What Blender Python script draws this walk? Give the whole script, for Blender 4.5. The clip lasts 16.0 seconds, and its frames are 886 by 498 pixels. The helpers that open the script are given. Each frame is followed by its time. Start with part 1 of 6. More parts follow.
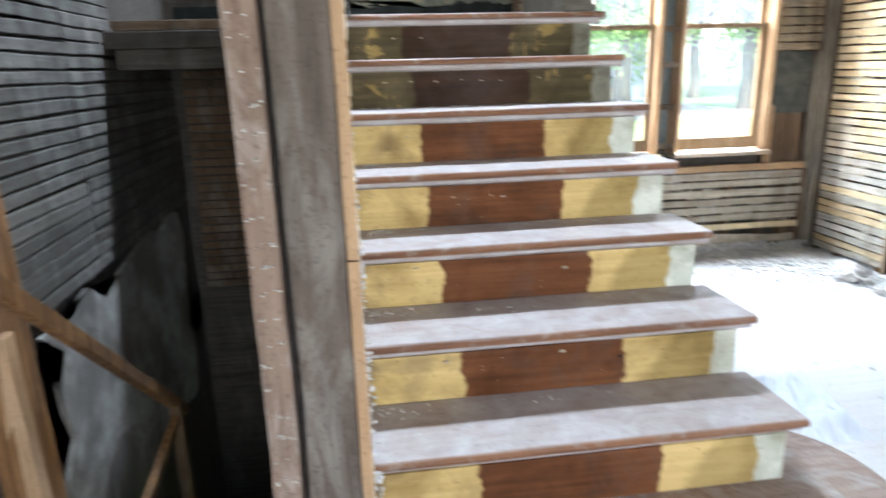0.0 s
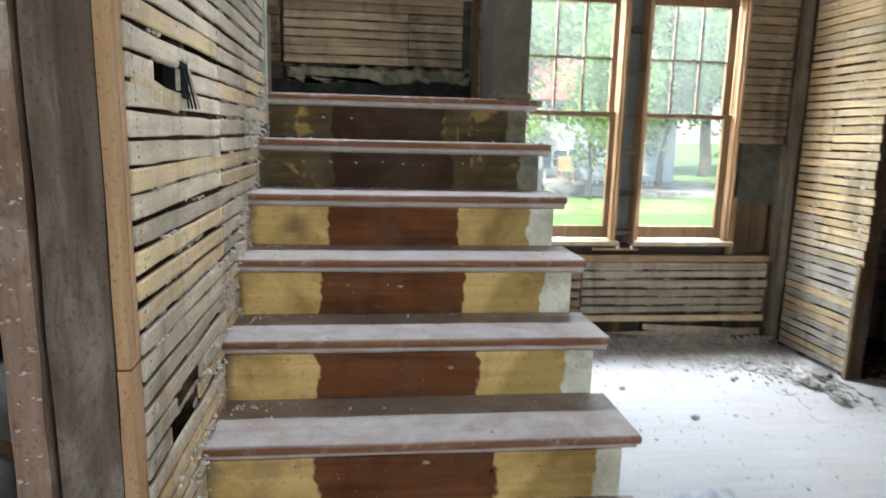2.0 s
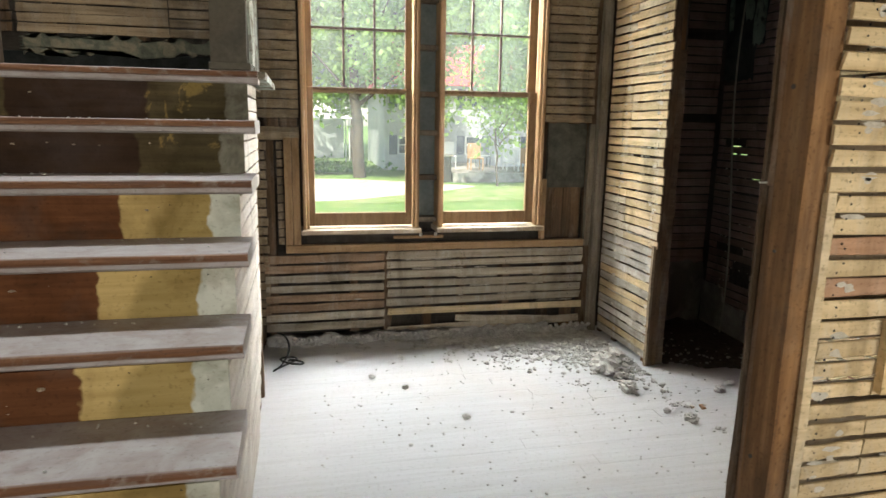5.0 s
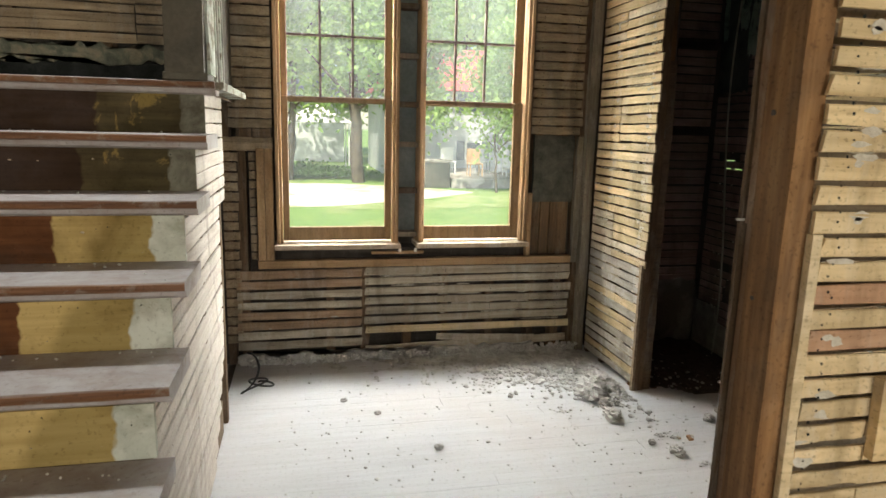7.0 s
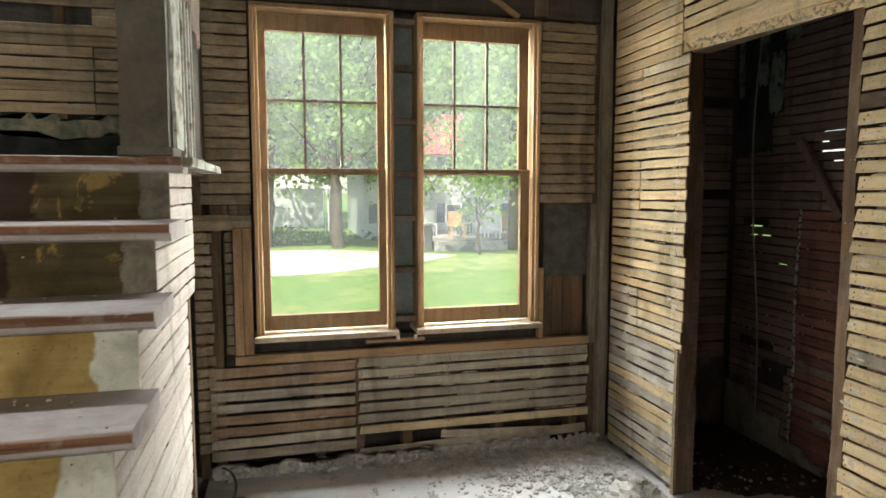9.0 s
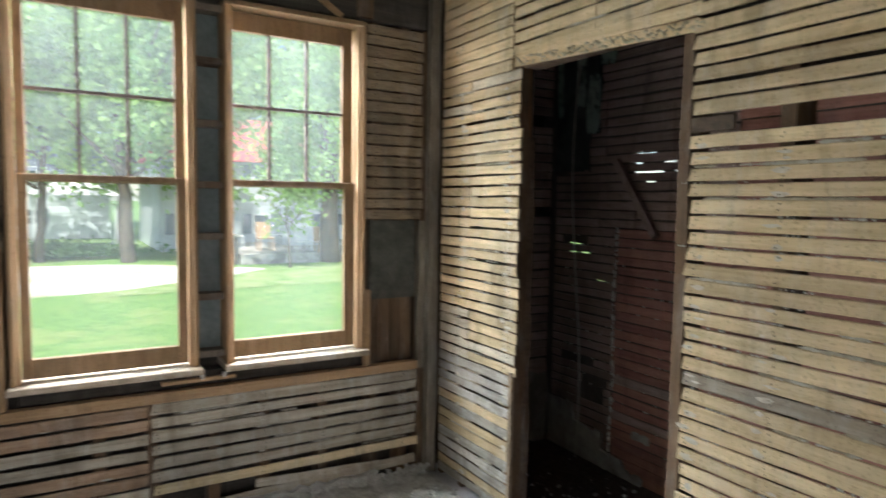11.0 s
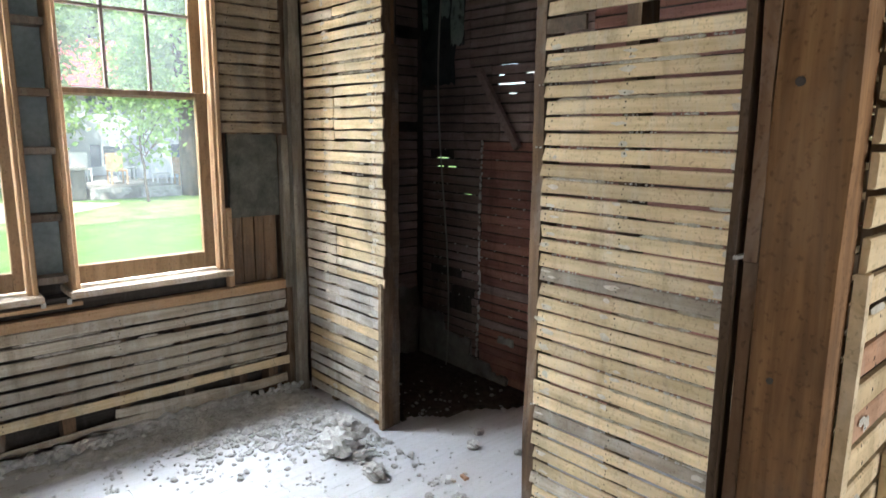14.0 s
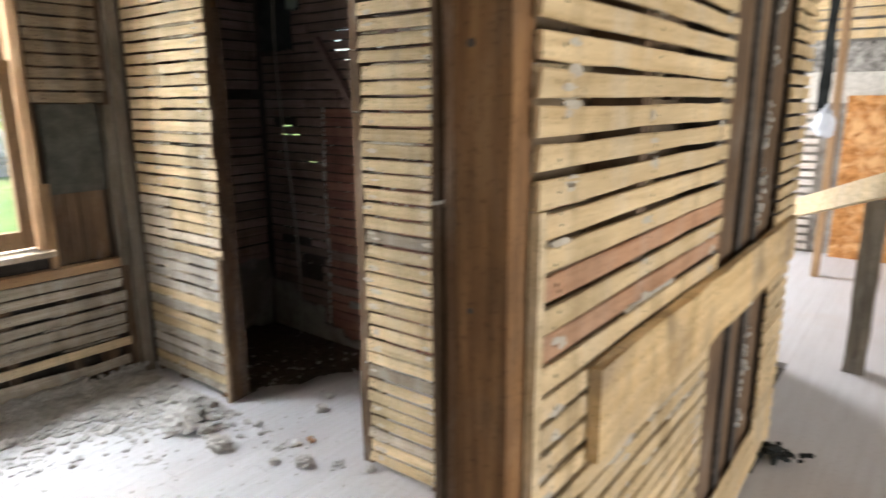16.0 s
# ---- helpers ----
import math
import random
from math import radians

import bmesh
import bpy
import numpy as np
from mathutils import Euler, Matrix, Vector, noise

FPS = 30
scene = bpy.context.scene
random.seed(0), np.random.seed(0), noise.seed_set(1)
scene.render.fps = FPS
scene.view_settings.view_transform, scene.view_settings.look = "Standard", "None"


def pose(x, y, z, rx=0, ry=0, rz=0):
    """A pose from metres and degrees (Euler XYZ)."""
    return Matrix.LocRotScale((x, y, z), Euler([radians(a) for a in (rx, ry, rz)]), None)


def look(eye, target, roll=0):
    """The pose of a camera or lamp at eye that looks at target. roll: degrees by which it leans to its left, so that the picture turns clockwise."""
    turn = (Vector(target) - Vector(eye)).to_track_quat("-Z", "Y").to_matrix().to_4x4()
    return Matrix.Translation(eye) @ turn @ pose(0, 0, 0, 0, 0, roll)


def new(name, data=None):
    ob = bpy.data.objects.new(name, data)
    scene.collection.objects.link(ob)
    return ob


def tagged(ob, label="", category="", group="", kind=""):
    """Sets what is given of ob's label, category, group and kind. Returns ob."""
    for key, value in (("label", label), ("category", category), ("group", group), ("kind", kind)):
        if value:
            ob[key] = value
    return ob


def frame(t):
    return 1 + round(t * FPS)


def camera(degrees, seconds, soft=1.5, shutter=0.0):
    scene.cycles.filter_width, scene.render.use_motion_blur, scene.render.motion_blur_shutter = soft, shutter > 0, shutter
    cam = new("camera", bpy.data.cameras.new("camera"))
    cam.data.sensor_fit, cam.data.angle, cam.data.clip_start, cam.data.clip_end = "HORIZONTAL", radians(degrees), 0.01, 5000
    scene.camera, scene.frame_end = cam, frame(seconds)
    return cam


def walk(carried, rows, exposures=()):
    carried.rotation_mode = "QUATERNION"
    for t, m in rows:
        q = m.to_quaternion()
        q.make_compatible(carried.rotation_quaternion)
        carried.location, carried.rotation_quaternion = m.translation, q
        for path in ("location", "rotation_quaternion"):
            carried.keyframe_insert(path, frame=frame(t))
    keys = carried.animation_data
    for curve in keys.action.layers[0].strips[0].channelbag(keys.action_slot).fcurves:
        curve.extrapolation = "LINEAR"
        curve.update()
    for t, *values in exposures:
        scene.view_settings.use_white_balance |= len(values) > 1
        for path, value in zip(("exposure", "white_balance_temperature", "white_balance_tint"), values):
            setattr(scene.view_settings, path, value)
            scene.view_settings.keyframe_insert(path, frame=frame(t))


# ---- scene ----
cam = camera(69.4, 16.0, shutter=0.5)
PATH = [
    (0, (0.4, 0.261, 1.269), (0.659, 2.168, 0.727), -1.5),
    (0.5, (0.48, 0.233, 1.265), (1.06, 2.051, 0.665), -0.7),
    (1, (0.6, 0.245, 1.273), (1.288, 2.021, 0.663), 0.2),
    (1.5, (0.707, 0.318, 1.316), (1.219, 2.188, 0.823), 2.4),
    (2, (0.803, 0.318, 1.34), (1.028, 2.274, 0.987), 1.4),
    (2.5, (0.988, 0.312, 1.348), (1.106, 2.288, 1.06), 1.5),
    (3, (1.154, 0.334, 1.315), (1.274, 2.308, 1.018), -0.1),
    (3.5, (1.274, 0.392, 1.288), (1.542, 2.345, 0.954), -0.4),
    (4, (1.41, 0.48, 1.294), (1.685, 2.431, 0.95), 2.0),
    (4.5, (1.547, 0.485, 1.314), (1.953, 2.407, 0.936), 1.5),
    (4.7, (1.606, 0.482, 1.305), (2.031, 2.398, 0.922), 0.9),
    (7, (1.837, 0.617, 1.35), (2.256, 2.537, 0.979), 1.4),
    (7.5, (1.764, 0.766, 1.356), (2.23, 2.684, 1.033), 0.8),
    (8, (1.726, 0.885, 1.372), (2.195, 2.809, 1.093), 0.2),
    (10.3, (1.94, 1.274, 1.421), (2.577, 3.167, 1.324), 0.6),
    (10.5, (1.917, 1.31, 1.425), (2.636, 3.173, 1.317), 0.6),
    (11, (1.854, 1.356, 1.417), (2.881, 3.066, 1.271), 0.9),
    (11.5, (1.847, 1.373, 1.393), (3.107, 2.913, 1.191), 0.7),
    (12, (1.866, 1.38, 1.392), (3.31, 2.751, 1.206), 1.3),
    (12.5, (1.859, 1.373, 1.394), (3.328, 2.72, 1.235), 1.4),
    (13, (1.861, 1.365, 1.365), (3.282, 2.753, 1.134), 1.3),
    (13.5, (1.876, 1.354, 1.349), (3.253, 2.774, 1.057), 0.9),
    (14, (1.892, 1.342, 1.333), (3.215, 2.8, 0.978), 0.5),
    (14.5, (1.901, 1.32, 1.319), (3.208, 2.776, 0.9), 0.1),
    (15, (1.916, 1.287, 1.313), (3.225, 2.728, 0.856), -0.3),
    (15.5, (1.945, 1.234, 1.313), (3.3, 2.629, 0.846), -0.7),
    (16, (1.986, 1.153, 1.322), (3.535, 2.337, 0.875), -0.3),
]
EXPOSURES = [(0, 2.1, 5750, 8), (0.7, 1.52, 6000, 9), (1.5, 1.2, 6150, 9), (3.0, 1.05, 6400, 9), (7.0, 0.8, 7300, 9), (8.2, 0.75, 7300, 9), (10.5, 0.75, 6300, 8), (12.5, 1.25, 6050, 10), (14.5, 1.17, 6100, 11), (16, 1.13, 6600, 13)]
walk(cam, [(t, look(eye, target, roll)) for t, eye, target, roll in PATH], EXPOSURES)

# world, sun and the large lights
world = bpy.data.worlds.new("sky")
scene.world = world
world.use_nodes = True
wn = world.node_tree.nodes
sky = wn.new("ShaderNodeTexSky")
sky.sky_type, sky.sun_disc = "NISHITA", False
SUN_EL, SUN_AZ = radians(58), radians(200)
sky.sun_elevation, sky.sun_rotation = SUN_EL, SUN_AZ
world.node_tree.links.new(sky.outputs[0], wn["Background"].inputs[0])
wn["Background"].inputs[1].default_value = 0.15
sun = new("sun", bpy.data.lights.new("sun", "SUN"))
sun.data.energy, sun.data.angle, sun.data.color = 5.0, radians(0.6), (1, 0.95, 0.86)
sun_from = Vector((math.sin(SUN_AZ) * math.cos(SUN_EL), math.cos(SUN_AZ) * math.cos(SUN_EL), math.sin(SUN_EL)))
sun.matrix_world = look(sun_from * 30, (0, 0, 0))


def window_light(name, at, target, w, h, watts, color=(0.93, 0.97, 1.0)):
    """An added area lamp standing in for sky light, placed out of sight."""
    ob = new(name, bpy.data.lights.new(name, "AREA"))
    ob.data.shape, ob.data.size, ob.data.size_y, ob.data.energy, ob.data.color = "RECTANGLE", w, h, watts, color
    ob.matrix_world = look(at, target)
    return ob


window_light("window_light", (2.01, 4.95, 2.95), (2.1, 2.6, 0.0), 0.75, 0.9, 66, (0.84, 0.93, 1.0))
window_light("window_light", (2.8, 4.95, 2.95), (2.8, 2.6, 0.0), 0.75, 0.9, 66, (0.84, 0.93, 1.0))
# next two: hidden beside the windows to brighten closet wall and stair side
window_light("window_light", (1.1, 5.0, 2.1), (3.2, 2.4, 0.2), 1.0, 1.3, 52, (1.0, 0.985, 0.95))
window_light("window_light", (4.0, 4.95, 1.75), (1.2, 2.6, 0.7), 0.8, 1.3, 145, (0.95, 0.98, 1.0))
window_light("window_light", (0.9, 4.2, 4.55), (0.95, 2.0, 0.5), 0.9, 0.3, 85, (0.84, 0.92, 1.0))
# the rest stand in assumed openings out of view to light the rooms
window_light("window_light", (0.9, -3.35, 1.6), (1.2, 1.0, 0.8), 1.5, 1.4, 25, (1, 0.98, 0.93))
window_light("window_light", (4.2, -3.35, 1.6), (3.4, 1.0, 0.7), 1.5, 1.4, 56, (1, 0.98, 0.93))
window_light("window_light", (9.35, 0.2, 1.6), (5.0, 0.4, 0.0), 1.5, 1.4, 235, (0.97, 0.98, 1.0))
window_light("window_light", (7.2, 4.28, 1.6), (6.4, 1.0, 0.0), 1.1, 1.3, 90, (0.97, 0.98, 1))


# materials
def nodes_of(m):
    m.use_nodes = True
    nt = m.node_tree
    return nt, nt.nodes, nt.links, nt.nodes["Principled BSDF"]


def ramp(nt, fac, stops):
    r = nt.nodes.new("ShaderNodeValToRGB")
    e = r.color_ramp.elements
    while len(e) < len(stops):
        e.new(0.5)
    for k, (p, c) in enumerate(stops):
        e[k].position, e[k].color = p, (*c, 1)
    nt.links.new(fac, r.inputs[0])
    return r.outputs[0]


def mix(nt, kind, fac, a, b):
    n = nt.nodes.new("ShaderNodeMix")
    n.data_type, n.blend_type = "RGBA", kind
    for sock, v in ((n.inputs[0], fac), (n.inputs[6], a), (n.inputs[7], b)):
        if isinstance(v, (int, float)):
            sock.default_value = v
        elif isinstance(v, tuple):
            sock.default_value = (*v, 1)
        else:
            nt.links.new(v, sock)
    return n.outputs[2]


def noise_tex(nt, vec, scale, detail=4.0, rough=0.55, distort=0.0):
    n = nt.nodes.new("ShaderNodeTexNoise")
    n.inputs["Scale"].default_value, n.inputs["Detail"].default_value = scale, detail
    n.inputs["Roughness"].default_value, n.inputs["Distortion"].default_value = rough, distort
    nt.links.new(vec, n.inputs["Vector"])
    return n.outputs[0]


def wood(name, dark, light, axis="x", stain=(0.08, 0.07, 0.06), stain_amount=0.5, dust=(0.5, 0.48, 0.44), dust_amount=0.3,
         rough=0.8, local=False, vary=0.35, bump=0.35, fine=1.0):
    """Sawn or painted wood with grain along one axis; local: grain in the board's own, lengthwise stretched space."""
    m = bpy.data.materials.new(name)
    nt, nodes, links, bsdf = nodes_of(m)
    tc, geo, info = nodes.new("ShaderNodeTexCoord"), nodes.new("ShaderNodeNewGeometry"), nodes.new("ShaderNodeObjectInfo")
    off = nodes.new("ShaderNodeVectorMath")
    off.operation = "MULTIPLY_ADD"
    links.new(info.outputs["Random"], off.inputs[0])
    off.inputs[1].default_value = (37, 53, 71)
    links.new(tc.outputs["Object"], off.inputs[2])
    mp = nodes.new("ShaderNodeMapping")
    links.new(off.outputs[0], mp.inputs[0])
    s = {"x": (2.5, 45, 45), "y": (45, 2.5, 45), "z": (45, 45, 2.5)}[axis]
    mp.inputs["Scale"].default_value = tuple(v * fine for v in s)
    grain = noise_tex(nt, mp.outputs[0], 1.0, 6.0, 0.6, 0.4)
    col = ramp(nt, grain, [(0.3, dark), (0.68, light)])
    big = noise_tex(nt, geo.outputs["Position"], 2.6, 5.0, 0.62, 0.3)
    bigm = ramp(nt, big, [(0.46, (0, 0, 0)), (0.7, (1, 1, 1))])
    sm = nodes.new("ShaderNodeMath"); sm.operation = "MULTIPLY"; sm.inputs[1].default_value = stain_amount
    links.new(bigm, sm.inputs[0])
    col = mix(nt, "MIX", sm.outputs[0], col, stain)
    streak = nodes.new("ShaderNodeMapping")
    streak.inputs["Scale"].default_value = (1.0, 1.0, 0.3)
    links.new(geo.outputs["Position"], streak.inputs[0])
    mid = noise_tex(nt, streak.outputs[0], 11.0, 6.0, 0.7, 0.6)
    midm = ramp(nt, mid, [(0.5, (0, 0, 0)), (0.72, (1, 1, 1))])
    dm = nodes.new("ShaderNodeMath"); dm.operation = "MULTIPLY"; dm.inputs[1].default_value = dust_amount
    links.new(midm, dm.inputs[0])
    col = mix(nt, "MIX", dm.outputs[0], col, dust)
    soot = noise_tex(nt, streak.outputs[0], 5.3, 5.0, 0.65, 0.8)
    col = mix(nt, "MULTIPLY", 0.55, col, ramp(nt, soot, [(0.33, (0.42, 0.39, 0.34)), (0.47, (1, 1, 1))]))
    speck = noise_tex(nt, geo.outputs["Position"], 120.0, 2.0)
    col = mix(nt, "MULTIPLY", 0.55, col, ramp(nt, speck, [(0.3, (0.4, 0.36, 0.32)), (0.42, (1, 1, 1))]))
    hsv = nodes.new("ShaderNodeHueSaturation")
    mr = nodes.new("ShaderNodeMapRange")
    links.new(info.outputs["Random"], mr.inputs[0])
    mr.inputs[3].default_value, mr.inputs[4].default_value = 1 - vary, 1 + vary
    links.new(mr.outputs[0], hsv.inputs["Value"])
    links.new(col, hsv.inputs["Color"])
    links.new(hsv.outputs[0], bsdf.inputs["Base Color"])
    bsdf.inputs["Roughness"].default_value = rough
    bsdf.inputs["Specular IOR Level"].default_value = 0.3
    bp = nodes.new("ShaderNodeBump")
    bp.inputs["Strength"].default_value, bp.inputs["Distance"].default_value = bump, 0.004
    links.new(grain, bp.inputs["Height"])
    links.new(bp.outputs[0], bsdf.inputs["Normal"])
    return m


def rough_stuff(name, a, b, scale=8.0, rough=0.95, bump=0.6, dist=0.01, c=None, cscale=2.5):
    m = bpy.data.materials.new(name)
    nt, nodes, links, bsdf = nodes_of(m)
    geo = nodes.new("ShaderNodeNewGeometry")
    n = noise_tex(nt, geo.outputs["Position"], scale, 8.0, 0.65, 0.3)
    col = ramp(nt, n, [(0.35, a), (0.65, b)])
    if c:
        n2 = noise_tex(nt, geo.outputs["Position"], cscale, 5.0, 0.6, 0.5)
        col = mix(nt, "MIX", ramp(nt, n2, [(0.48, (0, 0, 0)), (0.62, (1, 1, 1))]), col, c)
    n3 = noise_tex(nt, geo.outputs["Position"], scale * 9, 4.0)
    col = mix(nt, "MULTIPLY", 0.35, col, ramp(nt, n3, [(0.3, (0.5, 0.5, 0.5)), (0.6, (1, 1, 1))]))
    links.new(col, bsdf.inputs["Base Color"])
    bsdf.inputs["Roughness"].default_value = rough
    bsdf.inputs["Specular IOR Level"].default_value = 0.2
    bp = nodes.new("ShaderNodeBump")
    bp.inputs["Strength"].default_value, bp.inputs["Distance"].default_value = bump, dist
    links.new(n, bp.inputs["Height"])
    links.new(bp.outputs[0], bsdf.inputs["Normal"])
    return m


M_LATH = wood("aged_lath", (0.22, 0.158, 0.1), (0.41, 0.315, 0.21), stain=(0.11, 0.1, 0.085), stain_amount=0.65, dust=(0.42, 0.4, 0.36), dust_amount=0.35, vary=0.22)
M_LATH_PALE = wood("pale_lath", (0.52, 0.39, 0.215), (0.77, 0.61, 0.385), stain=(0.24, 0.21, 0.15), stain_amount=0.5, dust=(0.64, 0.6, 0.52), dust_amount=0.4, vary=0.18)
M_LATH_GOLD = wood("golden_lath", (0.56, 0.4, 0.21), (0.8, 0.62, 0.37), stain=(0.36, 0.29, 0.19), stain_amount=0.4, dust=(0.72, 0.66, 0.55), dust_amount=0.5, vary=0.14)
M_LATH_LOW = wood("dusty_low_lath", (0.32, 0.26, 0.19), (0.54, 0.47, 0.37), stain=(0.16, 0.14, 0.12), stain_amount=0.5, dust=(0.56, 0.54, 0.5), dust_amount=0.6, vary=0.22)
M_LATH_GREY = wood("grey_lath", (0.47, 0.4, 0.3), (0.7, 0.62, 0.49), stain=(0.2, 0.17, 0.13), stain_amount=0.6, dust=(0.55, 0.52, 0.47), dust_amount=0.5, vary=0.2)
M_LATH_COOL = wood("residue_and_skylight_lath", (0.36, 0.32, 0.27), (0.56, 0.52, 0.46), stain=(0.12, 0.11, 0.1), stain_amount=0.5, dust=(0.6, 0.61, 0.62), dust_amount=0.7, vary=0.15)
M_SKIN = wood("pinkish_white_lath", (0.48, 0.42, 0.37), (0.66, 0.61, 0.55), stain=(0.35, 0.28, 0.22), stain_amount=0.4, dust=(0.7, 0.68, 0.66), dust_amount=0.5, vary=0.1)
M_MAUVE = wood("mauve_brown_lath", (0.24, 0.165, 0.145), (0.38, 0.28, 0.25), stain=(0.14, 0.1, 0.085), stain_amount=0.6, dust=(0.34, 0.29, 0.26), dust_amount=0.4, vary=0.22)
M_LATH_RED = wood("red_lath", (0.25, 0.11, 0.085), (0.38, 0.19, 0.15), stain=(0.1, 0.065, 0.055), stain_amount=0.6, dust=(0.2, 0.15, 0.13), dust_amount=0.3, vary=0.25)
M_LATH_WARM = wood("warm_lath", (0.27, 0.17, 0.105), (0.44, 0.3, 0.2), stain=(0.15, 0.11, 0.08), vary=0.15)
M_LATH_ORANGE = wood("orange_lath", (0.42, 0.22, 0.12), (0.6, 0.36, 0.22), stain=(0.35, 0.25, 0.18), stain_amount=0.4, vary=0.12)
M_STUD = wood("old_stud_wood", (0.09, 0.055, 0.032), (0.2, 0.125, 0.07), "z", stain=(0.06, 0.045, 0.035), stain_amount=0.6, dust_amount=0.25, vary=0.2)
M_STUD_WARM = wood("warm_post_wood", (0.13, 0.058, 0.02), (0.34, 0.18, 0.075), "z", stain=(0.055, 0.036, 0.024), stain_amount=0.75, dust=(0.34, 0.27, 0.2), dust_amount=0.2, vary=0.08)
M_GREYW = wood("weathered_post", (0.15, 0.12, 0.09), (0.3, 0.26, 0.2), "z", dust=(0.4, 0.38, 0.34), dust_amount=0.5, vary=0.1)
M_PLATE = wood("old_beam_wood", (0.09, 0.06, 0.04), (0.2, 0.135, 0.085), "x", stain_amount=0.5, vary=0.2)
# sheathing; also gives bay studs, landing joist and cellar header their shade
M_DARK_WOOD = wood("sheathing_and_shaded_wood", (0.035, 0.03, 0.026), (0.09, 0.075, 0.062), "x", dust_amount=0.1, vary=0.2)
M_FRESH = wood("new_pine", (0.36, 0.22, 0.12), (0.52, 0.34, 0.19), "z", stain=(0.3, 0.18, 0.09), stain_amount=0.25, dust_amount=0.12, vary=0.1)
M_FRESHX = wood("new_pine_rail", (0.36, 0.22, 0.12), (0.52, 0.34, 0.19), "x", stain=(0.3, 0.18, 0.09), stain_amount=0.25, dust_amount=0.12, vary=0.1)
M_SASH = wood("varnished_sash", (0.2, 0.125, 0.065), (0.31, 0.2, 0.11), "z", stain=(0.2, 0.13, 0.075), stain_amount=0.3, dust_amount=0.1, rough=0.5, vary=0.05, bump=0.15)
M_MUNTIN = wood("grey_brown_muntin", (0.17, 0.13, 0.1), (0.27, 0.21, 0.16), "z", rough=0.6, vary=0.05, bump=0.1)
M_SILL = wood("dusty_sill", (0.4, 0.3, 0.2), (0.6, 0.48, 0.36), "x", dust=(0.7, 0.68, 0.64), dust_amount=0.7, vary=0.05)
M_PLASTER = rough_stuff("grey_plaster", (0.3, 0.28, 0.25), (0.46, 0.44, 0.4), 12, c=(0.2, 0.18, 0.16))
M_MORTAR = rough_stuff("white_plaster_keys", (0.5, 0.48, 0.43), (0.72, 0.69, 0.63), 25)
M_FILL = rough_stuff("dusty_key_plaster", (0.26, 0.215, 0.15), (0.44, 0.38, 0.28), 18, c=(0.5, 0.47, 0.4), cscale=9)
M_FILL_GREY = rough_stuff("grey_key_plaster", (0.3, 0.265, 0.22), (0.5, 0.46, 0.4), 18, c=(0.2, 0.17, 0.13), cscale=7)
M_SMEAR = rough_stuff("plaster_smear", (0.5, 0.44, 0.35), (0.68, 0.63, 0.54), 40, bump=0.3)
M_GREEN = rough_stuff("green_plaster", (0.09, 0.1, 0.08), (0.2, 0.21, 0.165), 14, c=(0.26, 0.23, 0.17), cscale=14)
M_CEMENT = rough_stuff("dark_cement_patch", (0.06, 0.06, 0.052), (0.13, 0.13, 0.11), 16)
M_PEEL = rough_stuff("peeling_dark_paint", (0.07, 0.062, 0.05), (0.13, 0.115, 0.09), 7, c=(0.1, 0.085, 0.065), rough=0.7)
M_PEEL_PALE = rough_stuff("flaking_paint_and_lit_side", (0.4, 0.44, 0.38), (0.6, 0.62, 0.55), 12, c=(0.2, 0.17, 0.13), cscale=12)
M_RUBBLE = rough_stuff("plaster_rubble", (0.4, 0.385, 0.36), (0.64, 0.625, 0.6), 22)
M_BLACK = rough_stuff("black_gap_and_parts", (0.012, 0.014, 0.014), (0.035, 0.04, 0.04), 9)
M_WHITE = rough_stuff("white_trim", (0.72, 0.73, 0.72), (0.8, 0.8, 0.78), 4, bump=0.1)
M_METAL = rough_stuff("bluish_pocket_board", (0.17, 0.2, 0.2), (0.28, 0.31, 0.31), 5)
M_CABLE = rough_stuff("grey_cable", (0.4, 0.38, 0.33), (0.5, 0.47, 0.42), 20, rough=0.6)
M_OSB = rough_stuff("orange_strand_board", (0.3, 0.115, 0.03), (0.68, 0.33, 0.12), 17, c=(0.72, 0.42, 0.2), cscale=9)
M_CEIL = rough_stuff("stained_ceiling_boards", (0.12, 0.1, 0.08), (0.25, 0.21, 0.16), 4)


def floor_mat():
    m = bpy.data.materials.new("dusty_floorboards")
    nt, nodes, links, bsdf = nodes_of(m)
    geo, info, tc = nodes.new("ShaderNodeNewGeometry"), nodes.new("ShaderNodeObjectInfo"), nodes.new("ShaderNodeTexCoord")
    mp = nodes.new("ShaderNodeMapping")
    mp.inputs["Scale"].default_value = (2, 40, 40)
    links.new(geo.outputs["Position"], mp.inputs[0])
    g = noise_tex(nt, mp.outputs[0], 1, 6, 0.6, 0.3)
    col = ramp(nt, g, [(0.3, (0.53, 0.52, 0.53)), (0.7, (0.61, 0.605, 0.62))])
    n = noise_tex(nt, geo.outputs["Position"], 1.3, 6, 0.6, 0.6)
    col = mix(nt, "MIX", ramp(nt, n, [(0.48, (0, 0, 0)), (0.75, (0.55, 0.55, 0.55))]), col, (0.54, 0.47, 0.44))
    n2 = noise_tex(nt, geo.outputs["Position"], 60, 5, 0.8)
    col = mix(nt, "MULTIPLY", 0.6, col, ramp(nt, n2, [(0.3, (0.5, 0.48, 0.46)), (0.45, (1, 1, 1))]))
    links.new(col, bsdf.inputs["Base Color"])
    bsdf.inputs["Roughness"].default_value = 0.62
    bp = nodes.new("ShaderNodeBump")
    bp.inputs["Strength"].default_value, bp.inputs["Distance"].default_value = 0.25, 0.003
    links.new(g, bp.inputs["Height"])
    links.new(bp.outputs[0], bsdf.inputs["Normal"])
    return m


M_FLOOR = floor_mat()


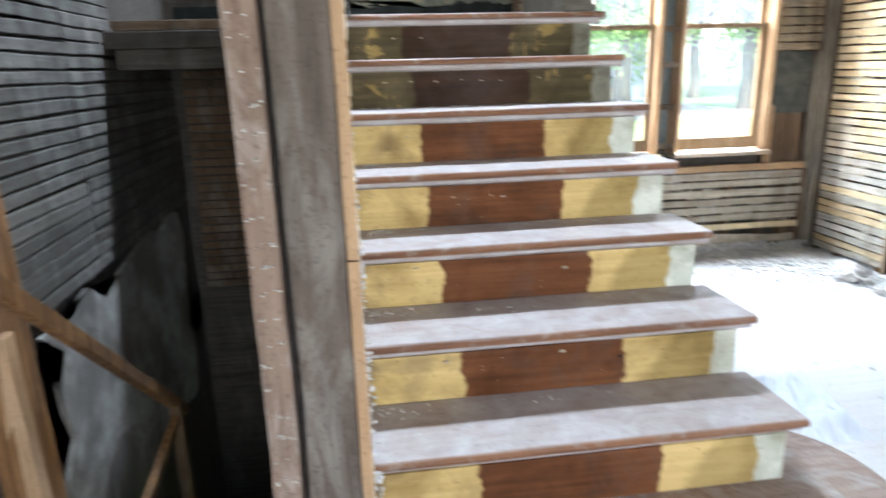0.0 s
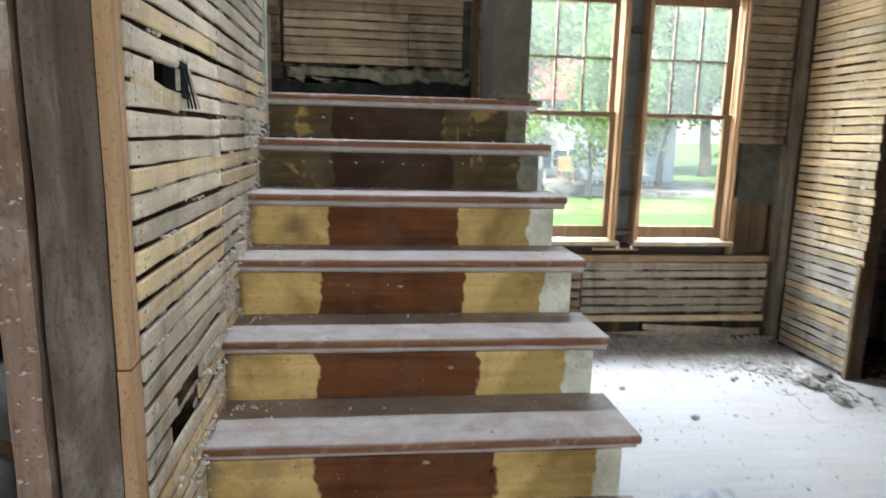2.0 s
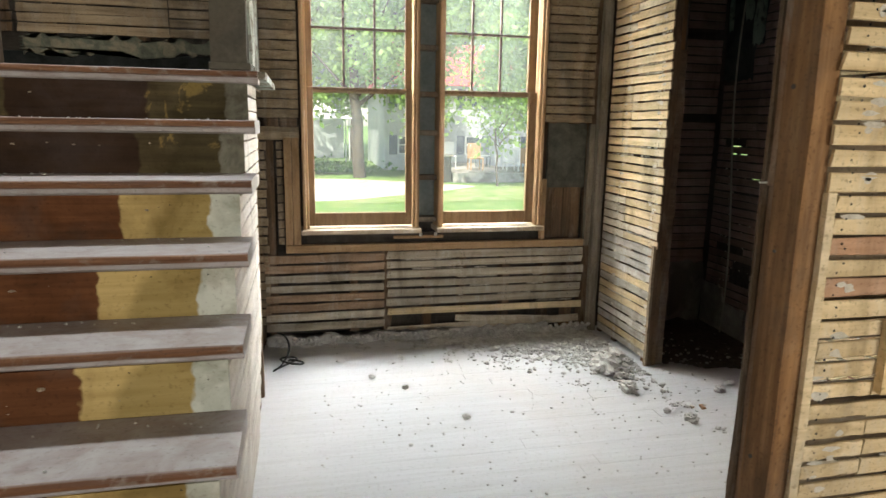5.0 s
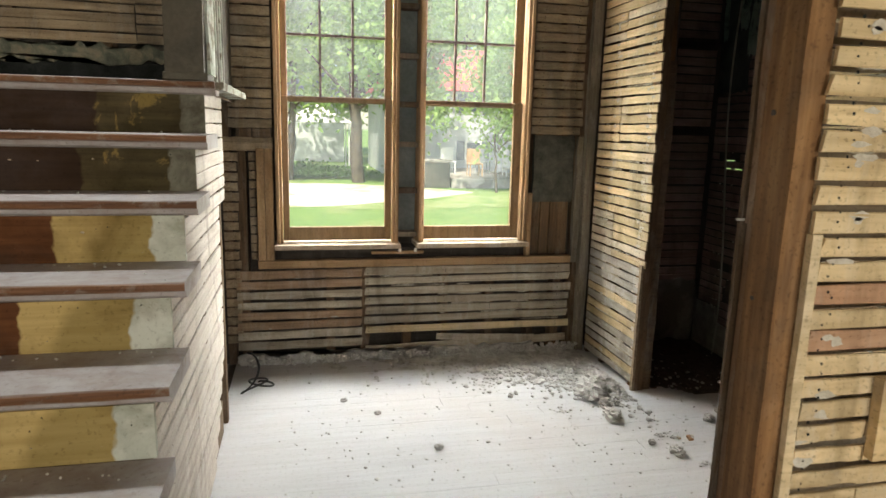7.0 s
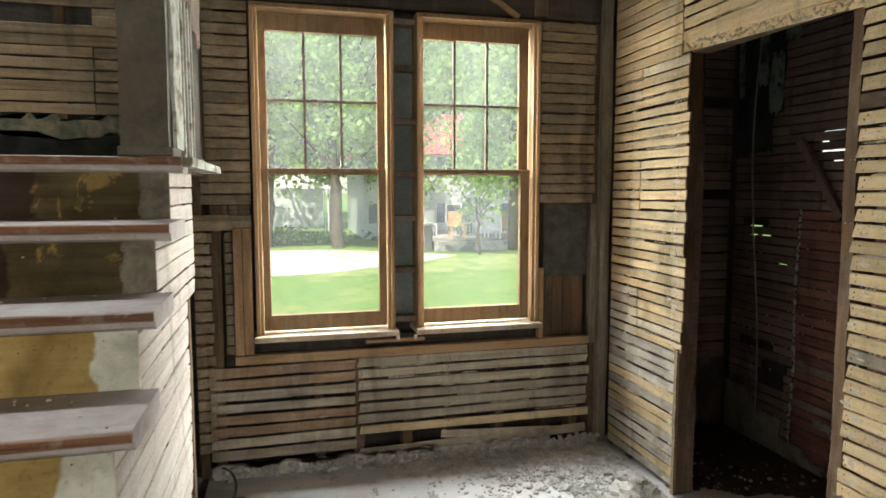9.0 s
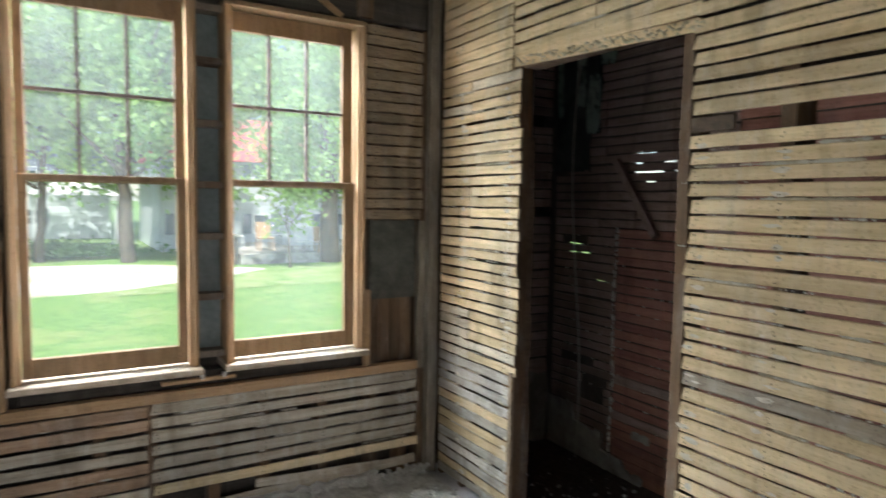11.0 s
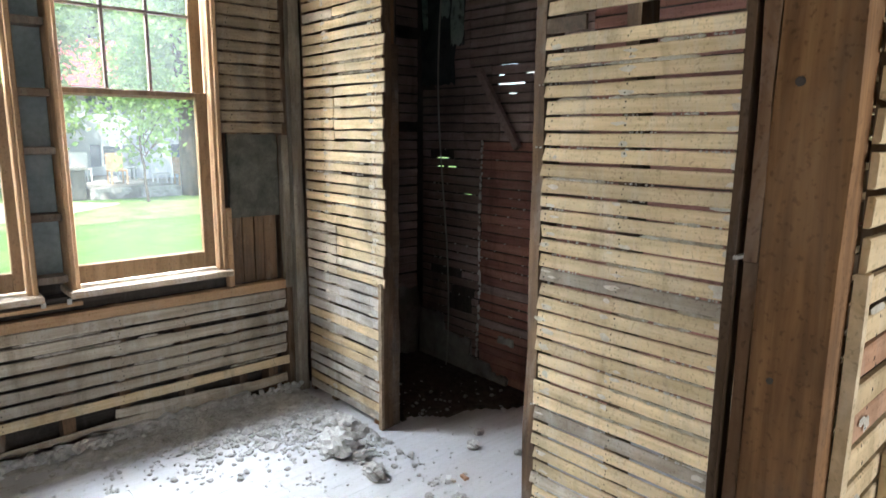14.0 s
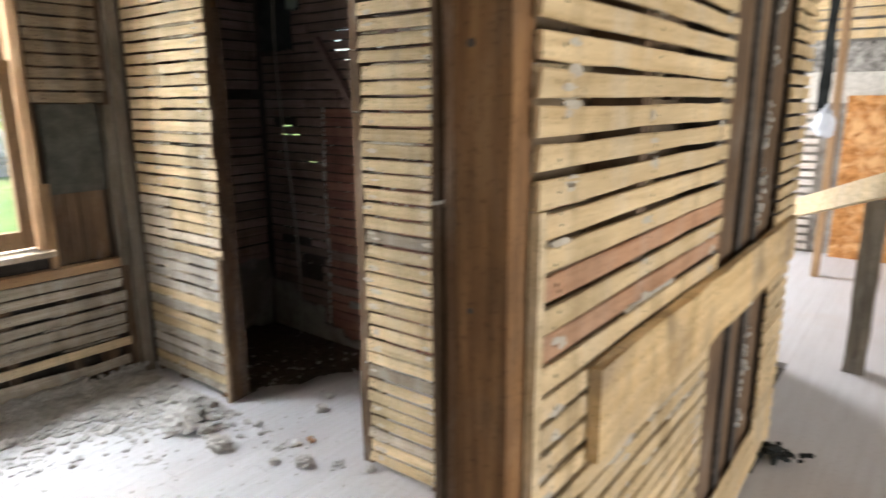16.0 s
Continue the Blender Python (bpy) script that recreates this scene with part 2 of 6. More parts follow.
def step_paint(name, kind):
    """Stair boards: dust over worn varnish on treads; patched yellow, brown and white paint on risers."""
    m = bpy.data.materials.new(name)
    nt, nodes, links, bsdf = nodes_of(m)
    tc, geo, info = nodes.new("ShaderNodeTexCoord"), nodes.new("ShaderNodeNewGeometry"), nodes.new("ShaderNodeObjectInfo")
    sep = nodes.new("ShaderNodeSeparateXYZ")
    links.new(tc.outputs["Object"], sep.inputs[0])
    mp = nodes.new("ShaderNodeMapping")
    mp.inputs["Scale"].default_value = (2.2, 40, 40)
    links.new(geo.outputs["Position"], mp.inputs[0])
    grain = noise_tex(nt, mp.outputs[0], 1, 6, 0.6, 0.4)
    blot = noise_tex(nt, geo.outputs["Position"], 9, 6, 0.65, 0.5)
    if kind != "tread":
        wob = noise_tex(nt, geo.outputs["Position"], 9, 3, 0.6)
        add = nodes.new("ShaderNodeMath"); add.operation = "MULTIPLY_ADD"
        links.new(wob, add.inputs[0]); add.inputs[1].default_value = 0.09
        links.new(sep.outputs[0], add.inputs[2])
        rnd = nodes.new("ShaderNodeMath"); rnd.operation = "MULTIPLY_ADD"
        links.new(info.outputs["Random"], rnd.inputs[0]); rnd.inputs[1].default_value = 0.03
        links.new(add.outputs[0], rnd.inputs[2])
        x = rnd.outputs[0]
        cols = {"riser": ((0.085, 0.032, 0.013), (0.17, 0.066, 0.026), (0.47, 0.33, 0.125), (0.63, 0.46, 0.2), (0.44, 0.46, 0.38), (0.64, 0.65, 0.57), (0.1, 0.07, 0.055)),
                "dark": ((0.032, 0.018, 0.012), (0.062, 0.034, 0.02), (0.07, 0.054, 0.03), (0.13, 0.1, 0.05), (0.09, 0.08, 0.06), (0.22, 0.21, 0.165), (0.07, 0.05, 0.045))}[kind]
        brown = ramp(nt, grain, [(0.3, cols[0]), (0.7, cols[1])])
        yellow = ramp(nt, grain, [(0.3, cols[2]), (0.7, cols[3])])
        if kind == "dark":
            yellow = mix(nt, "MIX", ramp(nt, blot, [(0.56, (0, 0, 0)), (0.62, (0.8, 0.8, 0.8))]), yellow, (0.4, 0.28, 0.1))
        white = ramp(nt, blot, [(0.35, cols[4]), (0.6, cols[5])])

        def above(edge):
            mm = nodes.new("ShaderNodeMapRange")
            links.new(x, mm.inputs[0])
            mm.inputs[1].default_value, mm.inputs[2].default_value = edge - 0.004, edge + 0.004
            return mm.outputs[0]
        col = mix(nt, "MIX", above(0.335), yellow, brown)
        haze = noise_tex(nt, geo.outputs["Position"], 5, 4, 0.6, 0.5)
        col = mix(nt, "MIX", ramp(nt, haze, [(0.5, (0, 0, 0)), (0.66, (0.45, 0.45, 0.45))]), col, cols[6])
        olive = mix(nt, "MULTIPLY", 0.9, yellow, (0.62, 0.62, 0.56))
        diag = nodes.new("ShaderNodeMath"); diag.operation = "MULTIPLY_ADD"
        links.new(sep.outputs[2], diag.inputs[0]); diag.inputs[1].default_value = -0.5
        links.new(x, diag.inputs[2])
        dm = nodes.new("ShaderNodeMapRange")
        links.new(diag.outputs[0], dm.inputs[0])
        dm.inputs[1].default_value, dm.inputs[2].default_value = 0.945, 0.985
        col = mix(nt, "MIX", above(0.8), col, mix(nt, "MIX", dm.outputs[0], yellow, olive))
        col = mix(nt, "MIX", above(1.062), col, white)
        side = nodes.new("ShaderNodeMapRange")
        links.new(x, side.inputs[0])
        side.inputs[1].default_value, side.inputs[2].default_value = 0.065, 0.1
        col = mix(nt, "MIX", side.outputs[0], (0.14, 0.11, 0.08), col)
        grime = noise_tex(nt, geo.outputs["Position"], 4.5, 5, 0.6, 0.4)
        col = mix(nt, "MULTIPLY", 0.75, col, ramp(nt, grime, [(0.36, (0.5, 0.45, 0.38)), (0.56, (1, 1, 1))]))
    else:
        col = ramp(nt, grain, [(0.3, (0.2, 0.13, 0.1)), (0.7, (0.3, 0.22, 0.18))])
        col = mix(nt, "MIX", ramp(nt, blot, [(0.35, (0.3, 0.3, 0.3)), (0.7, (0.85, 0.85, 0.85))]), col, (0.46, 0.44, 0.44))
        nose = nodes.new("ShaderNodeMapRange")
        links.new(sep.outputs[1], nose.inputs[0])
        nose.inputs[1].default_value, nose.inputs[2].default_value = 0.004, 0.012
        red = ramp(nt, grain, [(0.3, (0.1, 0.042, 0.02)), (0.7, (0.24, 0.11, 0.052))])
        worn = noise_tex(nt, geo.outputs["Position"], 14, 6, 0.7, 0.5)
        red = mix(nt, "MIX", ramp(nt, worn, [(0.55, (0, 0, 0)), (0.7, (0.7, 0.7, 0.7))]), red, (0.3, 0.26, 0.22))
        col = mix(nt, "MIX", nose.outputs[0], red, col)
    spk = noise_tex(nt, geo.outputs["Position"], 90, 3, 0.6)
    col = mix(nt, "MULTIPLY", 0.5, col, ramp(nt, spk, [(0.3, (0.5, 0.48, 0.45)), (0.42, (1, 1, 1))]))
    links.new(col, bsdf.inputs["Base Color"])
    bsdf.inputs["Roughness"].default_value = 0.6 if kind == "tread" else 0.8
    bsdf.inputs["Specular IOR Level"].default_value = 0.4 if kind == "tread" else 0.15
    bp = nodes.new("ShaderNodeBump")
    bp.inputs["Strength"].default_value, bp.inputs["Distance"].default_value = 0.3, 0.003
    links.new(blot, bp.inputs["Height"])
    links.new(bp.outputs[0], bsdf.inputs["Normal"])
    return m


M_TREAD = step_paint("worn_tread", "tread")
M_RISER = step_paint("patch_painted_riser", "riser")
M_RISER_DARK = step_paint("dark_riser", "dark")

M_GLASS = bpy.data.materials.new("old_glass")
_nt, _n, _l, _b = nodes_of(M_GLASS)
_b.inputs["Transmission Weight"].default_value, _b.inputs["Roughness"].default_value, _b.inputs["IOR"].default_value = 1.0, 0.0, 1.1
_b.inputs["Base Color"].default_value = (0.97, 0.99, 0.98, 1)
_tr = _n.new("ShaderNodeBsdfTranslucent")
_tr.inputs[0].default_value = (0.9, 0.95, 0.95, 1)
_mx = _n.new("ShaderNodeMixShader")
_geo = _n.new("ShaderNodeNewGeometry")
# slight translucency in the panes paints the glare that veils the outdoors
_veil = _nt.nodes.new("ShaderNodeMapRange")
_l.new(noise_tex(_nt, _geo.outputs["Position"], 4.0, 5.0), _veil.inputs[0])
_veil.inputs[3].default_value, _veil.inputs[4].default_value = 0.009, 0.03
_l.new(_veil.outputs[0], _mx.inputs[0])
_l.new(_b.outputs[0], _mx.inputs[1])
_l.new(_tr.outputs[0], _mx.inputs[2])
_l.new(_mx.outputs[0], _n["Material Output"].inputs[0])


# ---- building helpers ----
def box(bm, x0, x1, y0, y1, z0, z1, m=None):
    r = bmesh.ops.create_cube(bm, size=1.0, matrix=Matrix.Translation(((x0 + x1) / 2, (y0 + y1) / 2, (z0 + z1) / 2)) @ Matrix.Diagonal((x1 - x0, y1 - y0, z1 - z0, 1)))
    if m is not None:
        bmesh.ops.transform(bm, matrix=m, verts=r["verts"])
    return r["verts"]


def mesh_of(name, bm, material, bevel=0.0, smooth=False):
    if bevel:
        bmesh.ops.bevel(bm, geom=bm.edges[:], offset=bevel, segments=1, affect="EDGES")
    me = bpy.data.meshes.new(name)
    bm.to_mesh(me)
    bm.free()
    me.materials.append(material)
    if smooth:
        me.polygons.foreach_set("use_smooth", [True] * len(me.polygons))
    return me


def part(name, bm, material, parent, label="", bevel=0.0, smooth=False):
    ob = new(name, mesh_of(name, bm, material, bevel, smooth))
    ob.parent = parent
    return tagged(ob, label)


def bpart(name, b, material, parent, label="", bevel=0.003):
    bm = bmesh.new()
    box(bm, *b)
    return part(name, bm, material, parent, label, bevel)


def thing(name, label, category="", at=(0, 0, 0), kind="", group=""):
    ob = new(name)
    ob.location = at
    return tagged(ob, label, category, group, kind)


def single(name, bm, material, label, category="", kind="", group="", bevel=0.0, smooth=False):
    return tagged(new(name, mesh_of(name, bm, material, bevel, smooth)), label, category, group, kind)


def worn_board(bm, x0, x1, y0, y1, z0, z1, rng, axis="z", n=9, wob=0.004):
    """A box with several sections along its length, whose edges wander."""
    lo, hi = Vector((x0, y0, z0)), Vector((x1, y1, z1))
    k = "xyz".index(axis)
    u, v = [i for i in range(3) if i != k]
    rings = []
    for s in range(n + 1):
        ring = []
        for a, b in ((0, 0), (1, 0), (1, 1), (0, 1)):
            p = Vector((0, 0, 0))
            p[k] = lo[k] + (hi[k] - lo[k]) * s / n
            p[u] = (lo, hi)[a][u] + rng.uniform(-wob, wob)
            p[v] = (lo, hi)[b][v] + rng.uniform(-wob, wob)
            ring.append(bm.verts.new(p))
        rings.append(ring)
    for r0, r1 in zip(rings, rings[1:]):
        for i in range(4):
            bm.faces.new((r0[i], r0[(i + 1) % 4], r1[(i + 1) % 4], r1[i]))
    bm.faces.new(rings[0][::-1])
    bm.faces.new(rings[-1])
    bmesh.ops.recalc_face_normals(bm, faces=bm.faces[:])


def lath_mesh(seed, material, height):
    """A sawn lath, one metre long from its left end, 7 mm thick towards -y, with rough edges and worn ends."""
    rng = random.Random(seed)
    bm = bmesh.new()
    n, rings = 7, []
    for s in range(n + 1):
        x = s / n + (rng.uniform(-0.012, 0.012) if 0 < s < n else 0)
        a, b = rng.uniform(-0.0022, 0.0016), rng.uniform(-0.0016, 0.0022)
        y = rng.uniform(-0.001, 0.001)
        e0, e1 = (rng.uniform(-0.006, 0.006), rng.uniform(-0.006, 0.006)) if s in (0, n) else (0, 0)
        h = height
        rings.append([bm.verts.new(p) for p in ((x + e0, y, -h / 2 + a), (x + e0, y - 0.006, -h / 2 + a), (x + e0, y - 0.008, -h / 2 + a + 0.003),
                                                (x + e1, y - 0.008, h / 2 + b - 0.003), (x + e1, y - 0.006, h / 2 + b), (x + e1, y, h / 2 + b))])
    for r0, r1 in zip(rings, rings[1:]):
        for i in range(6):
            bm.faces.new((r0[i], r0[(i + 1) % 6], r1[(i + 1) % 6], r1[i]))
    bm.faces.new(rings[0][::-1])
    bm.faces.new(rings[-1])
    bmesh.ops.recalc_face_normals(bm, faces=bm.faces[:])
    return mesh_of("lath", bm, material)


LATHS = {}


def lath_for(material, height, rng):
    key = (material.name, round(height, 3))
    if key not in LATHS:
        LATHS[key] = [lath_mesh(900 + k, material, height) for k in range(8)]
    return rng.choice(LATHS[key])


def lath(parent, material, height, a, length, z, fixed, side, rng, tilt=0.0, out=0.0):
    """side: the way that the lath's face looks, 'n' -y (on the north wall), 's' +y, 'w' -x, 'e' +x. a: start along the wall."""
    ob = new("lath", lath_for(material, height, rng))
    tw = rng.uniform(-0.35, 0.35)
    if side == "n":
        m = pose(a, fixed - out, z, tw * 3, tilt, 0)
    elif side == "w":
        m = Matrix.Translation((fixed - out, a + length, z)) @ pose(0, 0, 0, 0, 0, -90) @ pose(0, 0, 0, tw * 3, tilt, 0)
    elif side == "e":
        m = Matrix.Translation((fixed + out, a, z)) @ pose(0, 0, 0, 0, 0, 90) @ pose(0, 0, 0, tw * 3, tilt, 0)
    else:
        m = Matrix.Translation((a + length, fixed + out, z)) @ pose(0, 0, 0, 0, 0, 180) @ pose(0, 0, 0, tw * 3, tilt, 0)
    ob.matrix_basis = m @ Matrix.Diagonal((length, 1, rng.uniform(0.88, 1.04), 1))
    ob.parent = parent
    return ob


def laths(parent, side, fixed, a0, a1, z0, z1, pitch, height, rng, material, joints=(), skip=None, ragged0=0.0, ragged1=0.0, odd=None, odd_share=0.0, tilt=0.35, drop=0.0, holes=()):
    """Rows of laths from z0 up to z1; joints: where along the wall they butt, alternately by blocks of rows."""
    rows = int(round((z1 - z0) / pitch))
    for r in range(rows):
        z = z0 + (r + 0.5) * (z1 - z0) / rows
        cuts = [a0 + (rng.uniform(-ragged0, ragged0))]
        if joints and (r // 6) % 2 == 0:
            cuts += [j for j in joints]
        elif len(joints) > 1:
            cuts += [joints[0]]
        cuts += [a1 + rng.uniform(-ragged1, ragged1)]
        spans = list(zip(cuts, cuts[1:]))
        for h0, h1, hz0, hz1 in holes:
            if hz0 < z < hz1:
                e0, e1 = h0 + rng.uniform(-0.015, 0.015), h1 + rng.uniform(-0.02, 0.02)
                spans = [q for c0, c1 in spans for q in (((c0, min(c1, e0)), (max(c0, e1), c1)) if c0 < e1 and c1 > e0 else ((c0, c1),))]
        for c0, c1 in spans:
            if c1 - c0 < 0.03 or rng.random() < drop:
                continue
            if skip and skip((c0 + c1) / 2, z):
                continue
            mat = odd if odd and rng.random() < odd_share else material
            length = c1 - c0 - 0.004
            lath(parent, mat, height, c0 + 0.002, length, z + rng.uniform(-0.0015, 0.0015), fixed, side, rng,
                 tilt=rng.uniform(-tilt, tilt) * min(1, 0.7 / length), out=rng.uniform(0, 0.002))


def blob(bm, at, size, rng, squash=0.7, sub=1):
    r = bmesh.ops.create_icosphere(bm, subdivisions=sub, radius=1.0)
    turn = Euler((rng.uniform(0, 6), rng.uniform(0, 6), rng.uniform(0, 6))).to_matrix()
    sx, sy, sz = size * rng.uniform(0.7, 1.2), size * rng.uniform(0.7, 1.2), size * squash
    for v in r["verts"]:
        p = turn @ (v.co * (1 + rng.uniform(-0.28, 0.2)))
        v.co = Vector(at) + Vector((p.x * sx, p.y * sy, p.z * sz))


def ragged_sheet(side, fixed, a0, a1, z0, z1, rng, cuts=10, depth=0.006, rag=0.03):
    """A plaster remnant with a broken outline, a few millimetres thick."""
    bm = bmesh.new()
    ring = []
    for k in range(cuts):
        ring.append((a0 + (a1 - a0) * k / cuts, z0 + rng.uniform(-rag, rag)))
    for k in range(cuts):
        ring.append((a1 + rng.uniform(-rag, rag), z0 + (z1 - z0) * k / cuts))
    for k in range(cuts):
        ring.append((a1 - (a1 - a0) * k / cuts, z1 + rng.uniform(-rag, rag)))
    for k in range(cuts):
        ring.append((a0 + rng.uniform(-rag, rag), z1 - (z1 - z0) * k / cuts))
    sgn = {"n": -1, "w": -1, "e": 1, "s": 1}[side]

    def at(a, z, d):
        return (a, fixed + sgn * d, z) if side in "ns" else (fixed + sgn * d, a, z)
    back = [bm.verts.new(at(a, z, 0)) for a, z in ring]
    front = [bm.verts.new(at(a, z, depth)) for a, z in ring]
    n = len(ring)
    for i in range(n):
        bm.faces.new((back[i], back[(i + 1) % n], front[(i + 1) % n], front[i]))
    f = bm.faces.new(front)
    b = bm.faces.new(back[::-1])
    bmesh.ops.triangulate(bm, faces=[f, b])
    bmesh.ops.recalc_face_normals(bm, faces=bm.faces[:])
    return bm


def nail_heads(side, fixed, at, z0, z1, pitch, rng):
    """Pairs of small rusty nail heads where laths cross studs."""
    bm = bmesh.new()
    rows = int(round((z1 - z0) / pitch))
    for r in range(rows):
        z = z0 + (r + 0.5) * (z1 - z0) / rows
        for a in at:
            for dz in (-0.008, 0.009):
                p, q = a + rng.uniform(-0.008, 0.008), z + dz + rng.uniform(-0.004, 0.004)
                s, d = rng.uniform(0.002, 0.0034), 0.0102
                c = {"n": (p, fixed - d, q), "w": (fixed - d, p, q), "e": (fixed + d, p, q)}[side]
                u = (0, 1, 0) if side in "we" else (1, 0, 0)
                vs = [bm.verts.new(Vector(c) + Vector(u) * (s * math.cos(k)) + Vector((0, 0, s * math.sin(k)))) for k in (0, 1.05, 2.1, 3.14, 4.19, 5.24)]
                bm.faces.new(vs)
    return single("nail_heads", bm, M_BLACK, "small dark nail heads in the laths", kind="stuff")


def gap_fill(name, side, fixed, a0, a1, z0, z1, pitch, rng, share, material, tall=0.012):
    """Uneven strips of old plaster and dust that still close parts of the gaps between laths."""
    verts, faces = [], []
    rows = int(round((z1 - z0) / pitch))
    sgn = {"n": -1, "w": -1, "e": 1, "s": 1}[side]
    for r in range(1, rows):
        z = z0 + r * (z1 - z0) / rows
        a = a0 + rng.uniform(0, 0.3)
        while a < a1 - 0.05:
            length = min(rng.uniform(0.03, 0.34), a1 - a)
            if rng.random() < share:
                n = max(2, int(length / 0.013))
                k0 = len(verts)
                for s in range(n + 1):
                    end = 0.25 if s in (0, n) else 1.0
                    h = tall * 0.5 * end * rng.uniform(0.45, 1.2)
                    d = 0.0055 + rng.uniform(-0.003, 0.002)
                    p = a + length * s / n
                    for dd, zz in ((0.0, z - h), (d, z - h * 0.8), (d, z + h * 0.8), (0.0, z + h)):
                        c = fixed + sgn * dd
                        verts.append((p, c, zz) if side in "ns" else (c, p, zz))
                for s in range(n):
                    for i in range(3):
                        q = k0 + s * 4 + i
                        faces.append((q, q + 1, q + 5, q + 4))
            a += length + rng.uniform(0.0, 0.22)
    me = bpy.data.meshes.new(name)
    me.from_pydata(verts, [], faces)
    me.materials.append(material)
    return tagged(new(name, me), "strips of old plaster filling gaps between laths", kind="stuff")


def smears(name, side, fixed, at, z0, z1, pitch, rng, share, material, wide=0.04):
    """Thin broken smears of old plaster on the lath faces along the stud lines."""
    verts, faces = [], []
    sgn = {"n": -1, "w": -1, "e": 1, "s": 1}[side]
    rows = int(round((z1 - z0) / pitch))
    for a in at:
        for r in range(rows):
            for _ in range(2):
                if rng.random() > share:
                    continue
                z = z0 + (r + 0.5) * (z1 - z0) / rows + rng.uniform(-0.3, 0.3) * pitch
                c = a + rng.gauss(0, wide * 0.4)
                ru, rv = rng.uniform(0.25, 0.8) * wide, rng.uniform(0.1, 0.3) * pitch
                k0 = len(verts)
                for i in range(9):
                    t = 0.698 * i
                    p, q = c + ru * rng.uniform(0.5, 1.1) * math.cos(t), z + rv * rng.uniform(0.5, 1.1) * math.sin(t)
                    q = min(max(q, z0 + (r + 0.1) * (z1 - z0) / rows), z0 + (r + 0.9) * (z1 - z0) / rows)
                    d = fixed + sgn * 0.0005
                    verts.append((p, d, q) if side in "ns" else (d, p, q))
                faces.append(tuple(range(k0, k0 + 9)))
    me = bpy.data.meshes.new(name)
    me.from_pydata(verts, [], faces)
    me.materials.append(material)
    return tagged(new(name, me), "thin smears of old plaster on the laths", kind="stuff")


def beam_between(a, b, w, h):
    a, b = Vector(a), Vector(b)
    bm = bmesh.new()
    m = look(a, b) @ Matrix.Translation((0, 0, -(b - a).length / 2))
    box(bm, -w / 2, w / 2, -h / 2, h / 2, -(b - a).length / 2, (b - a).length / 2, m)
    return bm


def wall_keys(name, side, fixed, a0, a1, z0, z1, pitch, rng, count, size=0.006):
    """Crumbs of white plaster left in the gaps between laths."""
    bm = bmesh.new()
    rows = int(round((z1 - z0) / pitch))
    for _ in range(count):
        z = z0 + rng.randint(1, rows - 1) * (z1 - z0) / rows
        a = rng.uniform(a0, a1)
        for _ in range(rng.randint(2, 8)):
            a2 = a + rng.uniform(-0.045, 0.045)
            s = size * rng.uniform(0.5, 1.1)
            d = rng.uniform(-0.002, 0.006)
            at = {"n": (a2, fixed - d, z), "w": (fixed - d, a2, z), "e": (fixed + d, a2, z), "s": (a2, fixed + d, z)}[side]
            blob(bm, at, s, rng, 0.8)
    return single(name, bm, M_MORTAR, "crumbs of white plaster left between wall laths", kind="stuff")


# ---- floor, ceilings and outer shell ----
EAST, WEST, SOUTH, NORTH = 9.4, -1.2, -3.4, 4.36
floor = thing("floor", "dusty wide floorboards strewn with plaster crumbs", kind="structure")
bm = bmesh.new()
box(bm, WEST, -0.62, SOUTH, 4.5, -0.25, -0.03)
box(bm, -0.62, 0.2, SOUTH, 1.5, -0.25, -0.03)
box(bm, 0.2, 4.41, SOUTH, 4.5, -0.25, -0.03)
box(bm, 4.41, 5.4, SOUTH, 1.75, -0.25, -0.03)
box(bm, 5.4, EAST, SOUTH, 4.5, -0.25, -0.03)
part("subfloor", bm, M_DARK_WOOD, floor)


def ceiling_slab(name, x0, x1, y0, y1, z):
    bm = bmesh.new()
    box(bm, x0, x1, y0, y1, z, z + 0.12)
    n = int((x1 - x0) / 0.4)
    for k in range(n):
        x = x0 + 0.2 + k * 0.4
        box(bm, x, x + 0.05, y0, y1, z - 0.14, z - 0.001)
    return single(name, bm, M_CEIL, "bare dark ceiling joists under old boards", kind="structure")


ceiling_slab("ceiling", 1.5, 4.41, SOUTH, 4.5, 2.66)
ceiling_slab("ceiling", 4.41, 5.4, SOUTH, 1.75, 2.66)
ceiling_slab("ceiling", 5.4, EAST, SOUTH, 4.5, 2.66)
ceiling_slab("ceiling", WEST, 1.5, SOUTH, 1.4, 2.66)
ceiling_slab("ceiling", WEST, 1.5, 1.4, 4.5, 5.2)
bm = bmesh.new()
box(bm, WEST, 1.5, 1.34, 1.4, 2.66, 5.3)
box(bm, 1.5, 1.56, 1.34, 4.5, 2.66, 5.3)
box(bm, WEST - 0.1, WEST, 1.3, 4.5, -2.5, 5.3)
single("wall_upper", bm, M_PLASTER, "grey plastered upper stairwell walls", kind="structure")


def wall_with_holes(bm, a0, a1, z0, z1, y0, y1, holes, alongx=True):
    """A slab from a0 to a1 and z0 to z1, with rectangular holes (a0, a1, z0, z1) side by side."""
    def bx(p0, p1, q0, q1):
        if p1 - p0 > 1e-4 and q1 - q0 > 1e-4:
            box(bm, *((p0, p1, y0, y1) if alongx else (y0, y1, p0, p1)), q0, q1)
    at = a0
    for h0, h1, b, t in sorted(holes):
        bx(at, h0, z0, z1)
        bx(h0, h1, z0, b)
        bx(h0, h1, t, z1)
        at = h1
    bx(at, a1, z0, z1)


